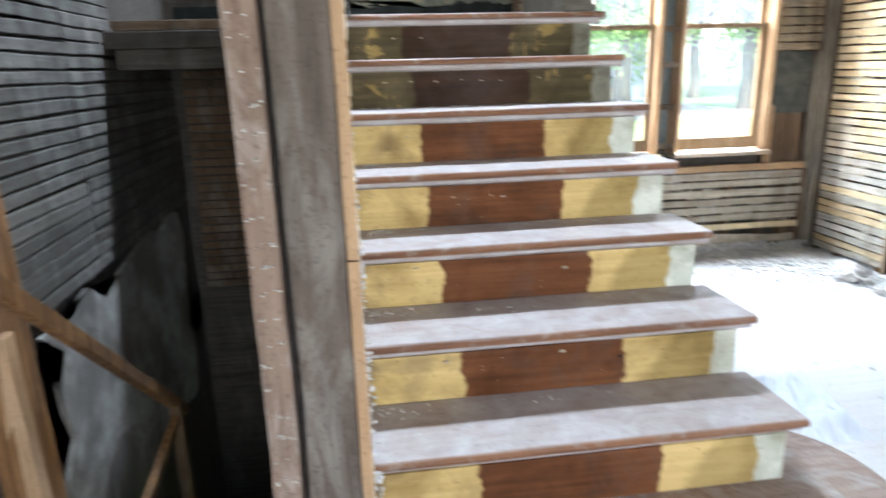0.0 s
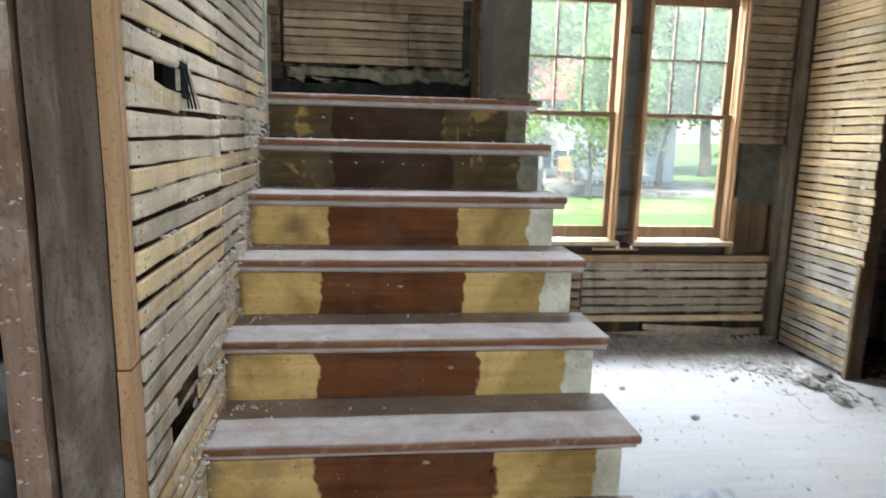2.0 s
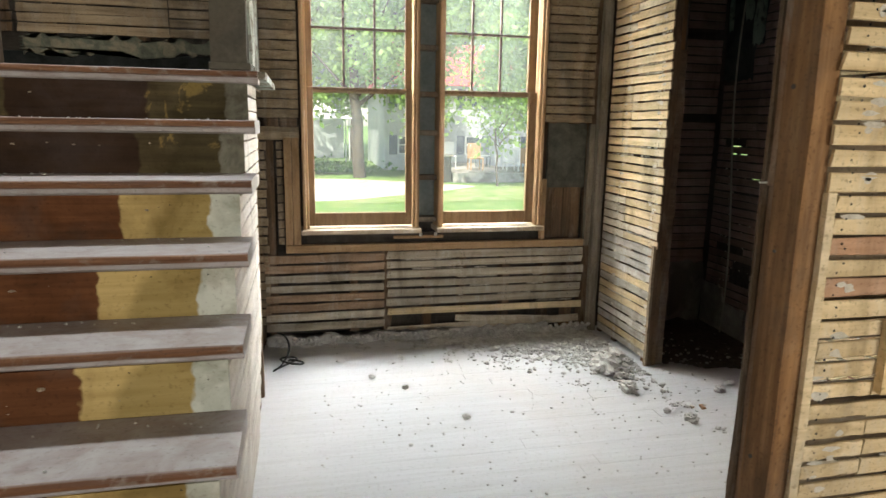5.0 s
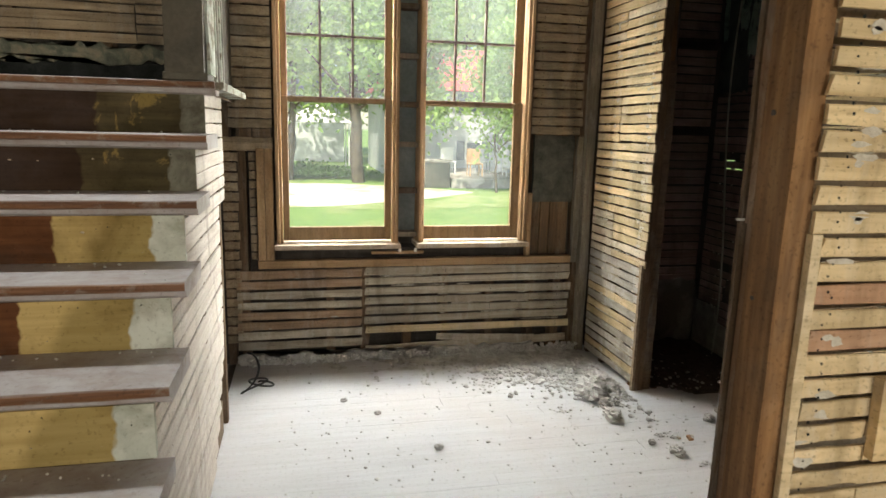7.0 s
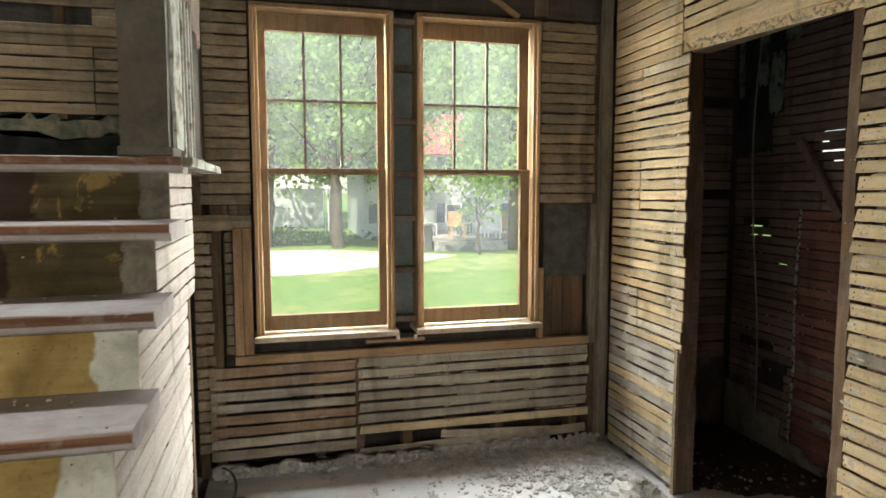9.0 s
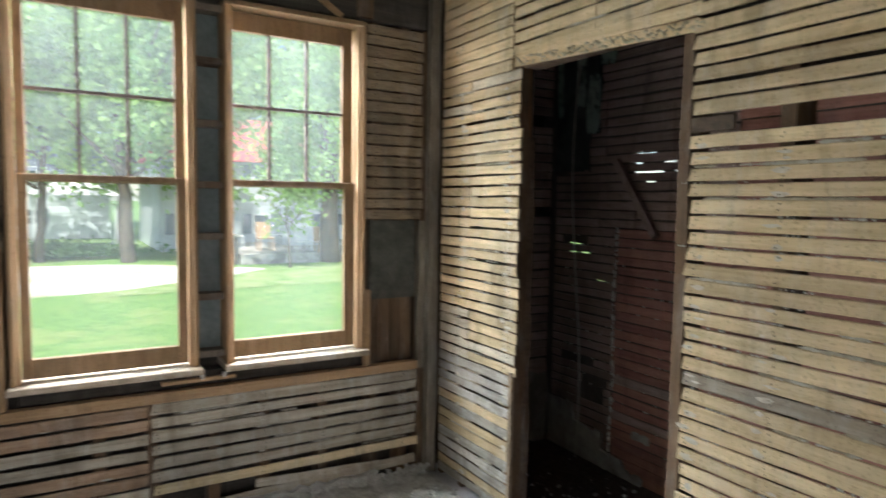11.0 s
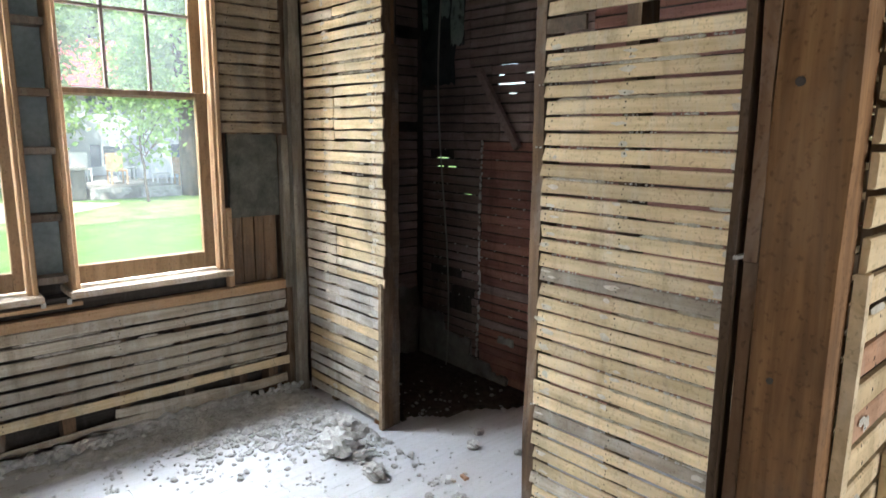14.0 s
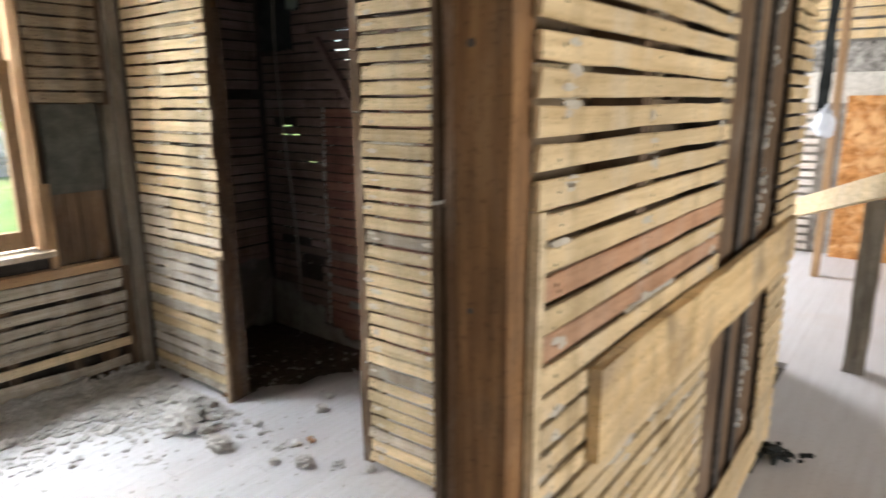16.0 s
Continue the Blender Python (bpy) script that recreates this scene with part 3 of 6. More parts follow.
W1, W2 = (1.70, 2.335), (2.485, 3.1)
WZ0, WZ1 = 0.70, 2.235
wall_n = thing("wall_north", "exterior wall stripped to weathered horizontal laths and studs", kind="structure")
bm = bmesh.new()
wall_with_holes(bm, WEST, 1.56, -2.4, 5.3, 4.335, 4.36, [(0.45, 1.35, 4.0, 5.0)])
wall_with_holes(bm, 1.56, 4.41, -2.4, 2.8, 4.335, 4.36, [(W1[0], W1[1], WZ0, WZ1), (W2[0], W2[1], WZ0, WZ1)])
# assumed opening, out of view, for the far room's added lamp
wall_with_holes(bm, 5.4, EAST, -2.4, 2.8, 4.335, 4.36, [(6.6, 7.8, 0.8, 2.2)])
part("sheathing", bm, M_DARK_WOOD, wall_n)
bm = bmesh.new()
wall_with_holes(bm, WEST, 0.6, -2.4, 2.6, 4.3, 4.33, [])
part("backing", bm, M_DARK_WOOD, wall_n)
rng = random.Random(4)
for x in (0.42, 0.86, 1.40, 1.48, 3.17, 3.33, 3.45):
    bm = bmesh.new()
    worn_board(bm, x, x + 0.045, 4.245, 4.334, 0.0, 2.62, rng)
    part("stud", bm, M_STUD, wall_n)
for x in (1.95, 2.15, 2.4, 2.62, 2.9):
    bm = bmesh.new()
    worn_board(bm, x, x + 0.045, 4.245, 4.334, 0.0, 0.6, rng)
    part("stud", bm, M_STUD, wall_n)

# unseen walls; their openings are assumed, to let added light in
bm = bmesh.new()
wall_with_holes(bm, WEST, EAST, 0, 2.7, SOUTH - 0.12, SOUTH, [(0.1, 1.7, 0.8, 2.3), (3.4, 5.0, 0.8, 2.3)])
single("wall_south", bm, M_PLASTER, "unseen grey plastered wall with two assumed window openings", kind="structure")
bm = bmesh.new()
wall_with_holes(bm, SOUTH - 0.12, NORTH, 0, 2.7, EAST, EAST + 0.12, [(-0.6, 1.0, 0.8, 2.3)], False)
single("wall_east", bm, M_PLASTER, "unseen grey plastered wall with one assumed window opening", kind="structure")
# unseen open notch added so that the closet cracks look bright
bm = bmesh.new()
box(bm, 4.41, 5.5, 1.75, 1.85, -0.6, 2.8)
box(bm, 5.4, 5.5, 1.85, 4.36, -0.6, 2.8)
box(bm, 4.39, 4.41, 1.6, 1.85, -0.04, 2.8)
single("wall_court", bm, rough_stuff("pale_notch_wall", (0.6, 0.6, 0.57), (0.74, 0.74, 0.7), 4), "pale walls of an added open notch that brightens the closet cracks", kind="structure")
bm = bmesh.new()
box(bm, WEST - 0.1, WEST, SOUTH, 1.3, -0.2, 2.7)
single("wall_west", bm, M_PLASTER, "plain grey plastered wall", kind="structure")
# unseen cover added to keep the sun out of the rooms
bm = bmesh.new()
box(bm, WEST - 0.1, 1.56, 1.3, 4.5, 5.3, 5.4)
box(bm, 1.5, 4.41, SOUTH - 0.12, 4.5, 2.8, 2.9)
box(bm, 4.41, 5.5, SOUTH - 0.12, 1.8, 2.8, 2.9)
box(bm, 5.5, EAST + 0.12, SOUTH - 0.12, 4.5, 2.8, 2.9)
box(bm, WEST - 0.1, 1.5, SOUTH - 0.12, 1.4, 2.8, 2.9)
single("roof", bm, M_DARK_WOOD, "unseen dark boarded slab over the house, blocking the sun", kind="structure")


# ---- the two sash windows ----
def sash_window(name, x0, x1, g0, g1):
    w = thing(name, "varnished double-hung window, six small panes over one", kind="structure")
    f = thing("window_frame", "varnished pine window frame")
    f.parent = w
    for b in ((x0 - 0.018, x0 + 0.002, 4.185, 4.36, WZ0, WZ1), (x1 - 0.002, x1 + 0.018, 4.185, 4.36, WZ0, WZ1)):
        bpart("jamb", b, M_FRESH, f)
    bpart("head", (x0 - 0.018, x1 + 0.018, 4.185, 4.36, WZ1, WZ1 + 0.022), M_SASH, f)
    bm = bmesh.new()
    for a in (x0 + 0.003, x1 - 0.017):
        box(bm, a, a + 0.014, 4.2, 4.236, WZ0, WZ1)
    part("stop", bm, M_FRESH, f, "pale pine window stops", 0.002)
    bm = bmesh.new()
    box(bm, x0 - 0.03, x1 + 0.03, 4.15, 4.36, WZ0 - 0.028, WZ0)
    part("window_sill", bm, M_SILL, w, "pine sill with white dust along it", 0.004)
    i0, i1 = x0 + 0.018, x1 - 0.018
    for nm, ys, zs, low in (("lower_sash", (4.2385, 4.268), (0.712, 1.502), True), ("upper_sash", (4.272, 4.3), (1.472, WZ1 - 0.003), False)):
        s = thing(nm, "varnished wooden sash")
        s.parent = w
        zb, zt = (0.788, 1.478) if low else (1.502, 2.15)
        zb, zt = (zb, zt)
        for b in ((i0, g0, *ys, *zs), (g1, i1, *ys, *zs)):
            bpart("stile", b, M_SASH, s)
        bpart("rail", (g0, g1, *ys, zs[0], zb), M_SASH, s)
        bpart("rail", (g0, g1, *ys, zt, zs[1]), M_SASH, s)
        ym = sum(ys) / 2
        if low:
            bm = bmesh.new()
            box(bm, g0, g1, ym - 0.0015, ym + 0.0015, zb, zt)
            g = part("pane", bm, M_GLASS, s, "clear glass pane")
            g.visible_shadow = False
        else:
            zmid = (zb + zt) / 2
            cols = [g0 + (g1 - g0) * k / 3 for k in range(4)]
            for k in (1, 2):
                bpart("muntin", (cols[k] - 0.006, cols[k] + 0.006, ys[0] + 0.002, ys[1] - 0.002, zb, zt), M_MUNTIN, s, bevel=0.001)
            bpart("muntin", (g0, g1, ys[0] + 0.001, ys[1] - 0.001, zmid - 0.006, zmid + 0.006), M_MUNTIN, s, bevel=0.001)
            for k in range(3):
                for q0, q1 in ((zb, zmid - 0.006), (zmid + 0.006, zt)):
                    bm = bmesh.new()
                    a0 = cols[k] + (0.006 if k else 0)
                    a1 = cols[k + 1] - (0.006 if k < 2 else 0)
                    box(bm, a0, a1, ym - 0.0015, ym + 0.0015, q0, q1)
                    g = part("pane", bm, M_GLASS, s, "small clear glass pane")
                    g.visible_shadow = False
    return w


sash_window("window_1", *W1, 1.752, 2.28)
sash_window("window_2", *W2, 2.507, 3.03)

# weight pocket between the windows
pocket = thing("mullion", "open weight pocket with bluish board and cross blocks", kind="structure")
bpart("pocket_back", (2.356, 2.464, 4.29, 4.334, 0.72, 2.24), M_METAL, pocket, "bluish grey backing board")
rng = random.Random(8)
for k, z in enumerate((0.73, 0.98, 1.24, 1.46, 1.72, 1.98, 2.2)):
    bpart("block", (2.356, 2.464, 4.215, 4.289, z, z + 0.03), M_PLATE if k % 2 else M_MUNTIN, pocket, "brown cross block")

# framing round the windows
trim = thing("trim", "rough pine framing boards round the windows", kind="structure")
bpart("apron_rail", (1.58, 3.415, 4.19, 4.235, 0.562, 0.606), M_FRESHX, trim, "orange pine rail under the windows")
bpart("jack_stud", (1.582, 1.624, 4.195, 4.24, 0.608, 1.22), M_FRESH, trim, "new pine upright")
bpart("jack_stud", (1.626, 1.668, 4.193, 4.238, 0.608, 1.22), M_FRESH, trim, "new pine upright")
bpart("jack_stud", (3.124, 3.152, 4.195, 4.236, 0.608, 0.985), M_FRESH, trim, "short new pine upright")
bpart("head_board", (1.5, 3.5, 4.225, 4.26, 2.275, 2.62), M_DARK_WOOD, trim, "dark stained header boards", 0.004)
bpart("head_batten", (3.08, 3.16, 4.205, 4.224, 2.28, 2.62), M_STUD, trim, "dark upright board")
bm = bmesh.new()
box(bm, -0.17, 0.17, -0.012, 0.0, -0.014, 0.014, pose(2.86, 4.222, 2.36, 0, 32, 0))
part("loose_batten", bm, M_FRESHX, trim, "loose slanting batten")
bpart("sill_blocking", (1.7, 3.1, 4.25, 4.33, 0.606, 0.665), M_DARK_WOOD, trim, "dark blocking under the sills")
bpart("shim", (2.2, 2.5, 4.17, 4.19, 0.638, 0.655), M_FRESHX, trim, "loose shim strip under the sill")
for x in (2.36, 2.45):
    bm = bmesh.new()
    bmesh.ops.create_cone(bm, cap_ends=True, segments=10, radius1=0.009, radius2=0.009, depth=0.02, matrix=Matrix.Translation((x, 4.165, 0.662)))
    part("peg", bm, M_MORTAR, trim, "small white peg")

rng = random.Random(11)
# north wall laths
laths(wall_n, "n", 4.243, 1.455, 2.155, 0.075, 0.545, 0.0555, 0.047, rng, M_LATH_LOW, ragged1=0.003, odd=M_LATH_WARM, odd_share=0.35)
laths(wall_n, "n", 4.243, 2.168, 3.44, 0.145, 0.555, 0.0555, 0.046, rng, M_LATH_LOW, ragged0=0.003, ragged1=0.01, odd=M_LATH_PALE, odd_share=0.1)
lath(wall_n, M_LATH_LOW, 0.046, 2.168, 1.26, 0.05, 4.243, "n", rng, tilt=-1.2)
lath(wall_n, M_LATH_LOW, 0.04, 2.6, 0.62, 0.115, 4.243, "n", rng, tilt=3.2)
laths(wall_n, "n", 4.243, 3.14, 3.452, 1.325, 2.27, 0.052, 0.046, rng, M_LATH, ragged1=0.008)
laths(wall_n, "n", 4.243, 1.44, 1.672, 1.325, 2.27, 0.052, 0.047, rng, M_LATH, ragged0=0.003)
laths(wall_n, "n", 4.243, 1.40, 1.672, 1.215, 1.27, 0.027, 0.046, rng, M_LATH)
laths(wall_n, "n", 4.243, 1.40, 1.485, 0.12, 1.2, 0.054, 0.045, rng, M_LATH, ragged1=0.006)
laths(wall_n, "n", 4.243, 1.54, 1.578, 0.6, 1.2, 0.05, 0.044, rng, M_LATH)
bpart("board", (1.49, 1.52, 4.245, 4.26, 0.95, 1.2), M_PLATE, wall_n, "grey board scrap")
bpart("board", (1.50, 1.56, 4.236, 4.25, 1.275, 1.325), M_STUD, wall_n)
bpart("board", (1.565, 1.66, 4.232, 4.248, 1.275, 1.325), M_PLATE, wall_n)
bm = bmesh.new()
worn_board(bm, 3.165, 3.415, 4.236, 4.26, 0.93, 1.322, rng, "z", 6, 0.004)
part("cement_patch", bm, M_CEMENT, wall_n, "dark grey cement patch")
for k in range(4):
    bpart("board", (3.165 + k * 0.06, 3.222 + k * 0.06, 4.25, 4.27, 0.608, 0.93), M_STUD, wall_n, "brown upright board")
bm = bmesh.new()
worn_board(bm, 3.472, 3.525, 4.185, 4.235, 0.0, 2.64, rng, "z", 14, 0.004)
part("corner_post", bm, M_GREYW, wall_n, "worn brown corner post")
bm = bmesh.new()
worn_board(bm, 3.425, 3.46, 4.205, 4.242, 0.56, 1.32, rng, "z", 8, 0.004)
part("corner_strip", bm, M_GREYW, wall_n)
base = ragged_sheet("n", 4.235, 1.46, 3.2, -0.02, 0.055, rng, cuts=40, rag=0.012, depth=0.03)
tagged(single("plaster_base", base, M_RUBBLE, "broken grey plaster edge along the wall foot", kind="structure"))
bm = bmesh.new()
for k in range(420):
    x = rng.uniform(1.5, 3.48)
    blob(bm, (x, 4.2 + rng.uniform(-0.03, 0.02), rng.uniform(0.0, 0.05)), rng.uniform(0.006, 0.02), rng, 0.8)
single("plaster_crumbs", bm, M_RUBBLE, "crumbled plaster along the wall foot", kind="stuff")

nail_heads("n", 4.243, (2.19, 2.64, 2.92, 3.35), 0.145, 0.555, 0.0555, rng)
nail_heads("n", 4.243, (3.19, 3.4), 1.325, 2.27, 0.052, rng)
# ---- partition with the closet doorway ----
BX = 3.53
DY0, DY1, DZ = 2.675, 3.535, 1.965
wall_b = thing("wall_closet", "lath partition with a closet doorway, plaster stripped off", kind="structure")
rng = random.Random(21)
for y, zt in ((1.67, 2.66), (2.02, 2.66), (2.35, 2.66), (2.68, 2.66), (3.58, 2.66), (3.95, 2.66), (4.15, 2.66)):
    bm = bmesh.new()
    worn_board(bm, BX + 0.012, BX + 0.1, y, y + 0.045, 0, zt, rng)
    part("stud", bm, M_STUD if y != 3.58 else M_STUD_WARM, wall_b)
bm = bmesh.new()
worn_board(bm, BX + 0.003, BX + 0.052, DY1 + 0.0, DY1 + 0.042, 0, 1.995, rng, "z", 12, 0.003)
part("jamb_board", bm, M_STUD, wall_b, "bare brown door jamb board")
bm = bmesh.new()
worn_board(bm, BX + 0.056, BX + 0.099, DY1 + 0.012, DY1 + 0.042, 0, 1.7, rng, "z", 12, 0.004)
part("jamb_board", bm, M_PLATE, wall_b, "dark split board behind the jamb")
bpart("header", (BX + 0.012, BX + 0.1, DY0, DY1, DZ + 0.02, DZ + 0.09), M_PLATE, wall_b)
bm = bmesh.new()
for k in range(150):
    y = DY0 - 0.03 + (DY1 - DY0 + 0.06) * k / 150
    blob(bm, (BX - 0.001, y, 1.962 + (y - DY0) * 0.054 + rng.uniform(-0.012, 0.02)), rng.uniform(0.003, 0.008), rng, 1.0)
part("lintel_plaster", bm, rough_stuff("tan_crust", (0.4, 0.35, 0.24), (0.62, 0.57, 0.44), 20), wall_b, "crusted plaster along the lintel")
PB = 0.0485
laths(wall_b, "w", BX + 0.008, DY1 - 0.01, 4.165, 0.66, 1.985, PB, 0.0405, rng, M_LATH_PALE, ragged0=0.012, joints=(3.9,), odd=M_LATH_GREY, odd_share=0.15)
# low rows paler and bluer: plaster residue plus window light in the colour
laths(wall_b, "w", BX + 0.008, DY1 + 0.02, 4.165, 0.02, 0.66, PB, 0.041, rng, M_LATH_COOL, ragged0=0.003, odd=M_LATH_PALE, odd_share=0.35)
laths(wall_b, "w", BX + 0.008, 1.68, DY1 + 0.05, 2.04, 2.64, PB, 0.0415, rng, M_LATH_PALE, joints=(2.64, 3.1))
laths(wall_b, "w", BX + 0.008, DY1 + 0.052, 4.165, 1.985, 2.64, PB, 0.0415, rng, M_LATH_PALE)
for zz, tt in ((1.992, -3.1), (2.03, -1.7)):
    lath(wall_b, M_LATH_PALE, 0.04, DY0 - 0.02, DY1 - DY0 + 0.06, zz + math.sin(radians(-tt)) * 0.45, BX + 0.008, "w", rng, tilt=-tt)
laths(wall_b, "w", BX + 0.008, 1.68, DY0, 1.69, 2.035, PB, 0.0405, rng, M_LATH_PALE, ragged1=0.006)
laths(wall_b, "w", BX + 0.008, 1.68, DY0 - 0.003, 0.02, 1.635, PB, 0.0405, rng, M_LATH_PALE, ragged1=0.008, odd=M_LATH_LOW, odd_share=0.07)
bpart("board", (BX - 0.001, BX + 0.01, 2.525, DY0, 1.64, 1.687), M_PLATE, wall_b, "grey short lath")
bm = bmesh.new()
worn_board(bm, BX - 0.012, BX + 0.002, DY1 + 0.0, DY1 + 0.022, 0.0, 0.68, rng, "z", 8, 0.002)
part("edge_strip", bm, M_LATH, wall_b, "upright edge strip")
nail_heads("w", BX, (1.72, 2.03, 2.37, 2.64), 0.02, 1.635, PB, rng)
nail_heads("w", BX, (3.57, 3.6, 3.97), 0.66, 2.6, PB, rng)
wall_keys("plaster_keys", "w", BX + 0.004, 1.7, 2.66, 0.02, 1.635, PB, rng, 130, 0.005)
smears("plaster_smears", "w", BX - 0.0018, (1.73, 2.04, 2.38, 2.63), 0.02, 1.635, PB, rng, 0.4, M_SMEAR)
smears("plaster_smears", "w", BX - 0.0018, (3.6, 3.97), 0.02, 1.985, PB, rng, 0.4, M_SMEAR)
wall_keys("plaster_keys", "w", BX, 3.56, 4.15, 0.66, DZ - 0.03, PB, rng, 25)
gap_fill("plaster_fill", "w", BX + 0.006, 1.69, 2.66, 0.02, 1.635, PB, rng, 0.3, M_FILL, 0.013)
gap_fill("plaster_fill", "w", BX + 0.006, 3.56, 4.16, 0.66, 1.985, PB, rng, 0.3, M_FILL, 0.011)
gap_fill("plaster_fill", "w", BX + 0.006, 3.56, 4.16, 0.02, 0.66, PB, rng, 0.6, M_FILL, 0.011)
gap_fill("plaster_fill", "w", BX + 0.006, 1.7, 4.16, 2.04, 2.64, PB, rng, 0.35, M_FILL, 0.01)
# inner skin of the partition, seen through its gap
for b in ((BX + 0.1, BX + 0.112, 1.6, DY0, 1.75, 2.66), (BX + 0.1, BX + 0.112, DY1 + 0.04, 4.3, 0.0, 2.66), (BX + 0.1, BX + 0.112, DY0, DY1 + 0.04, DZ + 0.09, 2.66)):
    bpart("inner_boards", b, M_DARK_WOOD, wall_b)

# closet behind it
closet = thing("closet_walls", "dark reddish lath closet walls with light cracks", kind="structure")
CX = 4.33
rng = random.Random(31)
# cracks that daylight comes through: height, opening, and stretches along the wall
CRACKS = [(1.01, 0.006, ((3.8, 3.87),)), (1.1525, 0.007, ((3.93, 4.0), (4.03, 4.09))), (1.2, 0.007, ((3.99, 4.09),)), (1.5325, 0.006, ((3.5, 3.56),)),
          (1.58, 0.011, ((3.3, 3.39), (3.45, 3.63))), (1.5885, 0.003, ((3.83, 3.9), (3.95, 4.08))), (1.626, 0.007, ((3.38, 3.45), (3.585, 3.63))), (1.673, 0.006, ((3.5, 3.62),))]
bm = bmesh.new()
zlow = -0.04
for zc, hh, spans in CRACKS:
    box(bm, CX + 0.004, CX + 0.014, 1.6, 4.335, zlow, zc - hh / 2)
    at = 1.6
    for c0, c1 in spans:
        box(bm, CX + 0.004, CX + 0.014, at, c0, zc - hh / 2, zc + hh / 2)
        at = c1
    box(bm, CX + 0.004, CX + 0.014, at, 4.335, zc - hh / 2, zc + hh / 2)
    zlow = zc + hh / 2
box(bm, CX + 0.004, CX + 0.014, 1.6, 4.335, zlow, 2.66)
part("outer_boards", bm, M_DARK_WOOD, closet)
LP = 0.0475
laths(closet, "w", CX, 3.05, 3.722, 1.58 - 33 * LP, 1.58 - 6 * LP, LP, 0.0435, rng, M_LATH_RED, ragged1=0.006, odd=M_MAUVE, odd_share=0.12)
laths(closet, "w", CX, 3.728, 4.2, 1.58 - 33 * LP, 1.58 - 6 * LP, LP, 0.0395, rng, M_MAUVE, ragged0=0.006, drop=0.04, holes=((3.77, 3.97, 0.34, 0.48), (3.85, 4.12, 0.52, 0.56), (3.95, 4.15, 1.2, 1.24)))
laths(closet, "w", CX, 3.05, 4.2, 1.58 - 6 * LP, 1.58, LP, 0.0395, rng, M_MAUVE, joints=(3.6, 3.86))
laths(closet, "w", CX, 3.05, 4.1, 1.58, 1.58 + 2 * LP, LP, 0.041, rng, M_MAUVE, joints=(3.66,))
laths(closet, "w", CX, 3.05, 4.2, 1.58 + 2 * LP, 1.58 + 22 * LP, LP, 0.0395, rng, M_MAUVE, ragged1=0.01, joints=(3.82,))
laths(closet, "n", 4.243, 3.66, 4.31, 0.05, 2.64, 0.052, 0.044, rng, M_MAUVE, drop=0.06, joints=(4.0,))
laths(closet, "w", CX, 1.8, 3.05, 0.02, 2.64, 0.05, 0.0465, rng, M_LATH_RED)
bm = bmesh.new()
for k in range(130):
    zz = rng.uniform(0.1, 1.32)
    blob(bm, (CX - 0.01, 3.725 + 0.006 * math.sin(zz * 9) + rng.uniform(-0.006, 0.006), zz), rng.uniform(0.003, 0.01), rng, 1.3)
for k in range(130):
    zz = rng.choice([1.58 - q * LP for q in range(7, 30)])
    blob(bm, (CX - 0.006, rng.uniform(3.2, 4.1), zz), rng.uniform(0.003, 0.008), rng, 0.7)
tagged(part("plaster_line", bm, M_MORTAR, closet), kind="stuff")
bm = bmesh.new()
box(bm, 3.64, 4.39, 1.56, 1.62, 0, 2.66)
part("side_boards", bm, M_STUD, closet)

for y0, y1, z1 in ((3.5, 3.62, 0.05), (3.62, 3.78, 0.1), (3.78, 4.0, 0.2), (4.0, 4.2, 0.3)):
    part("plaster_remnant", ragged_sheet("w", CX - 0.011, y0, y1 - 0.002, 0.0, z1, rng, cuts=8, rag=0.012, depth=0.015), M_PLASTER, closet, "grey plaster remnant low on the wall")
part("plaster_remnant", ragged_sheet("w", CX - 0.011, 3.46, 3.57, 0.235, 0.275, rng, cuts=6, rag=0.008, depth=0.008), M_PLASTER, closet, "grey plaster scrap on the wall")
part("plaster_remnant", ragged_sheet("n", 4.232, 3.9, 4.3, 0.02, 0.42, rng, cuts=8, rag=0.03, depth=0.012), M_PLASTER, closet, "grey plaster remnant low on the wall")
# near-black sheets behind the faded green strips
M_CHARCOAL = rough_stuff("charcoal_plaster", (0.035, 0.045, 0.045), (0.08, 0.09, 0.085), 9)
part("hanging_plaster", ragged_sheet("w", CX - 0.012, 3.93, 4.2, 1.6, 2.62, rng, cuts=16, rag=0.015), M_CHARCOAL, closet, "charcoal-dark plaster sheet")
part("hanging_plaster", ragged_sheet("w", CX - 0.0125, 3.86, 3.925, 1.8, 2.62, rng, cuts=16, rag=0.014), M_CHARCOAL, closet, "charcoal-dark plaster sheet")
M_TEAL = rough_stuff("faded_green_distemper", (0.24, 0.32, 0.27), (0.38, 0.45, 0.39), 9, c=(0.07, 0.085, 0.075), cscale=14)
for y0, y1, z0, z1 in ((3.975, 4.035, 1.95, 2.6), (3.87, 3.95, 1.8, 2.1), (3.76, 3.855, 2.15, 2.62), (4.15, 4.19, 1.9, 2.2)):
    part("green_plaster", ragged_sheet("w", CX - 0.0195, y0, y1, z0, z1, rng, cuts=14, rag=0.012, depth=0.003), M_TEAL, closet, "faded green plaster strip")
single("brace", beam_between((4.29, 3.715, 1.64), (4.29, 3.445, 1.265), 0.03, 0.038), M_MAUVE, "dark slanting brace leaning on the closet wall", "brace", bevel=0.003)
bm = bmesh.new()
prev = None
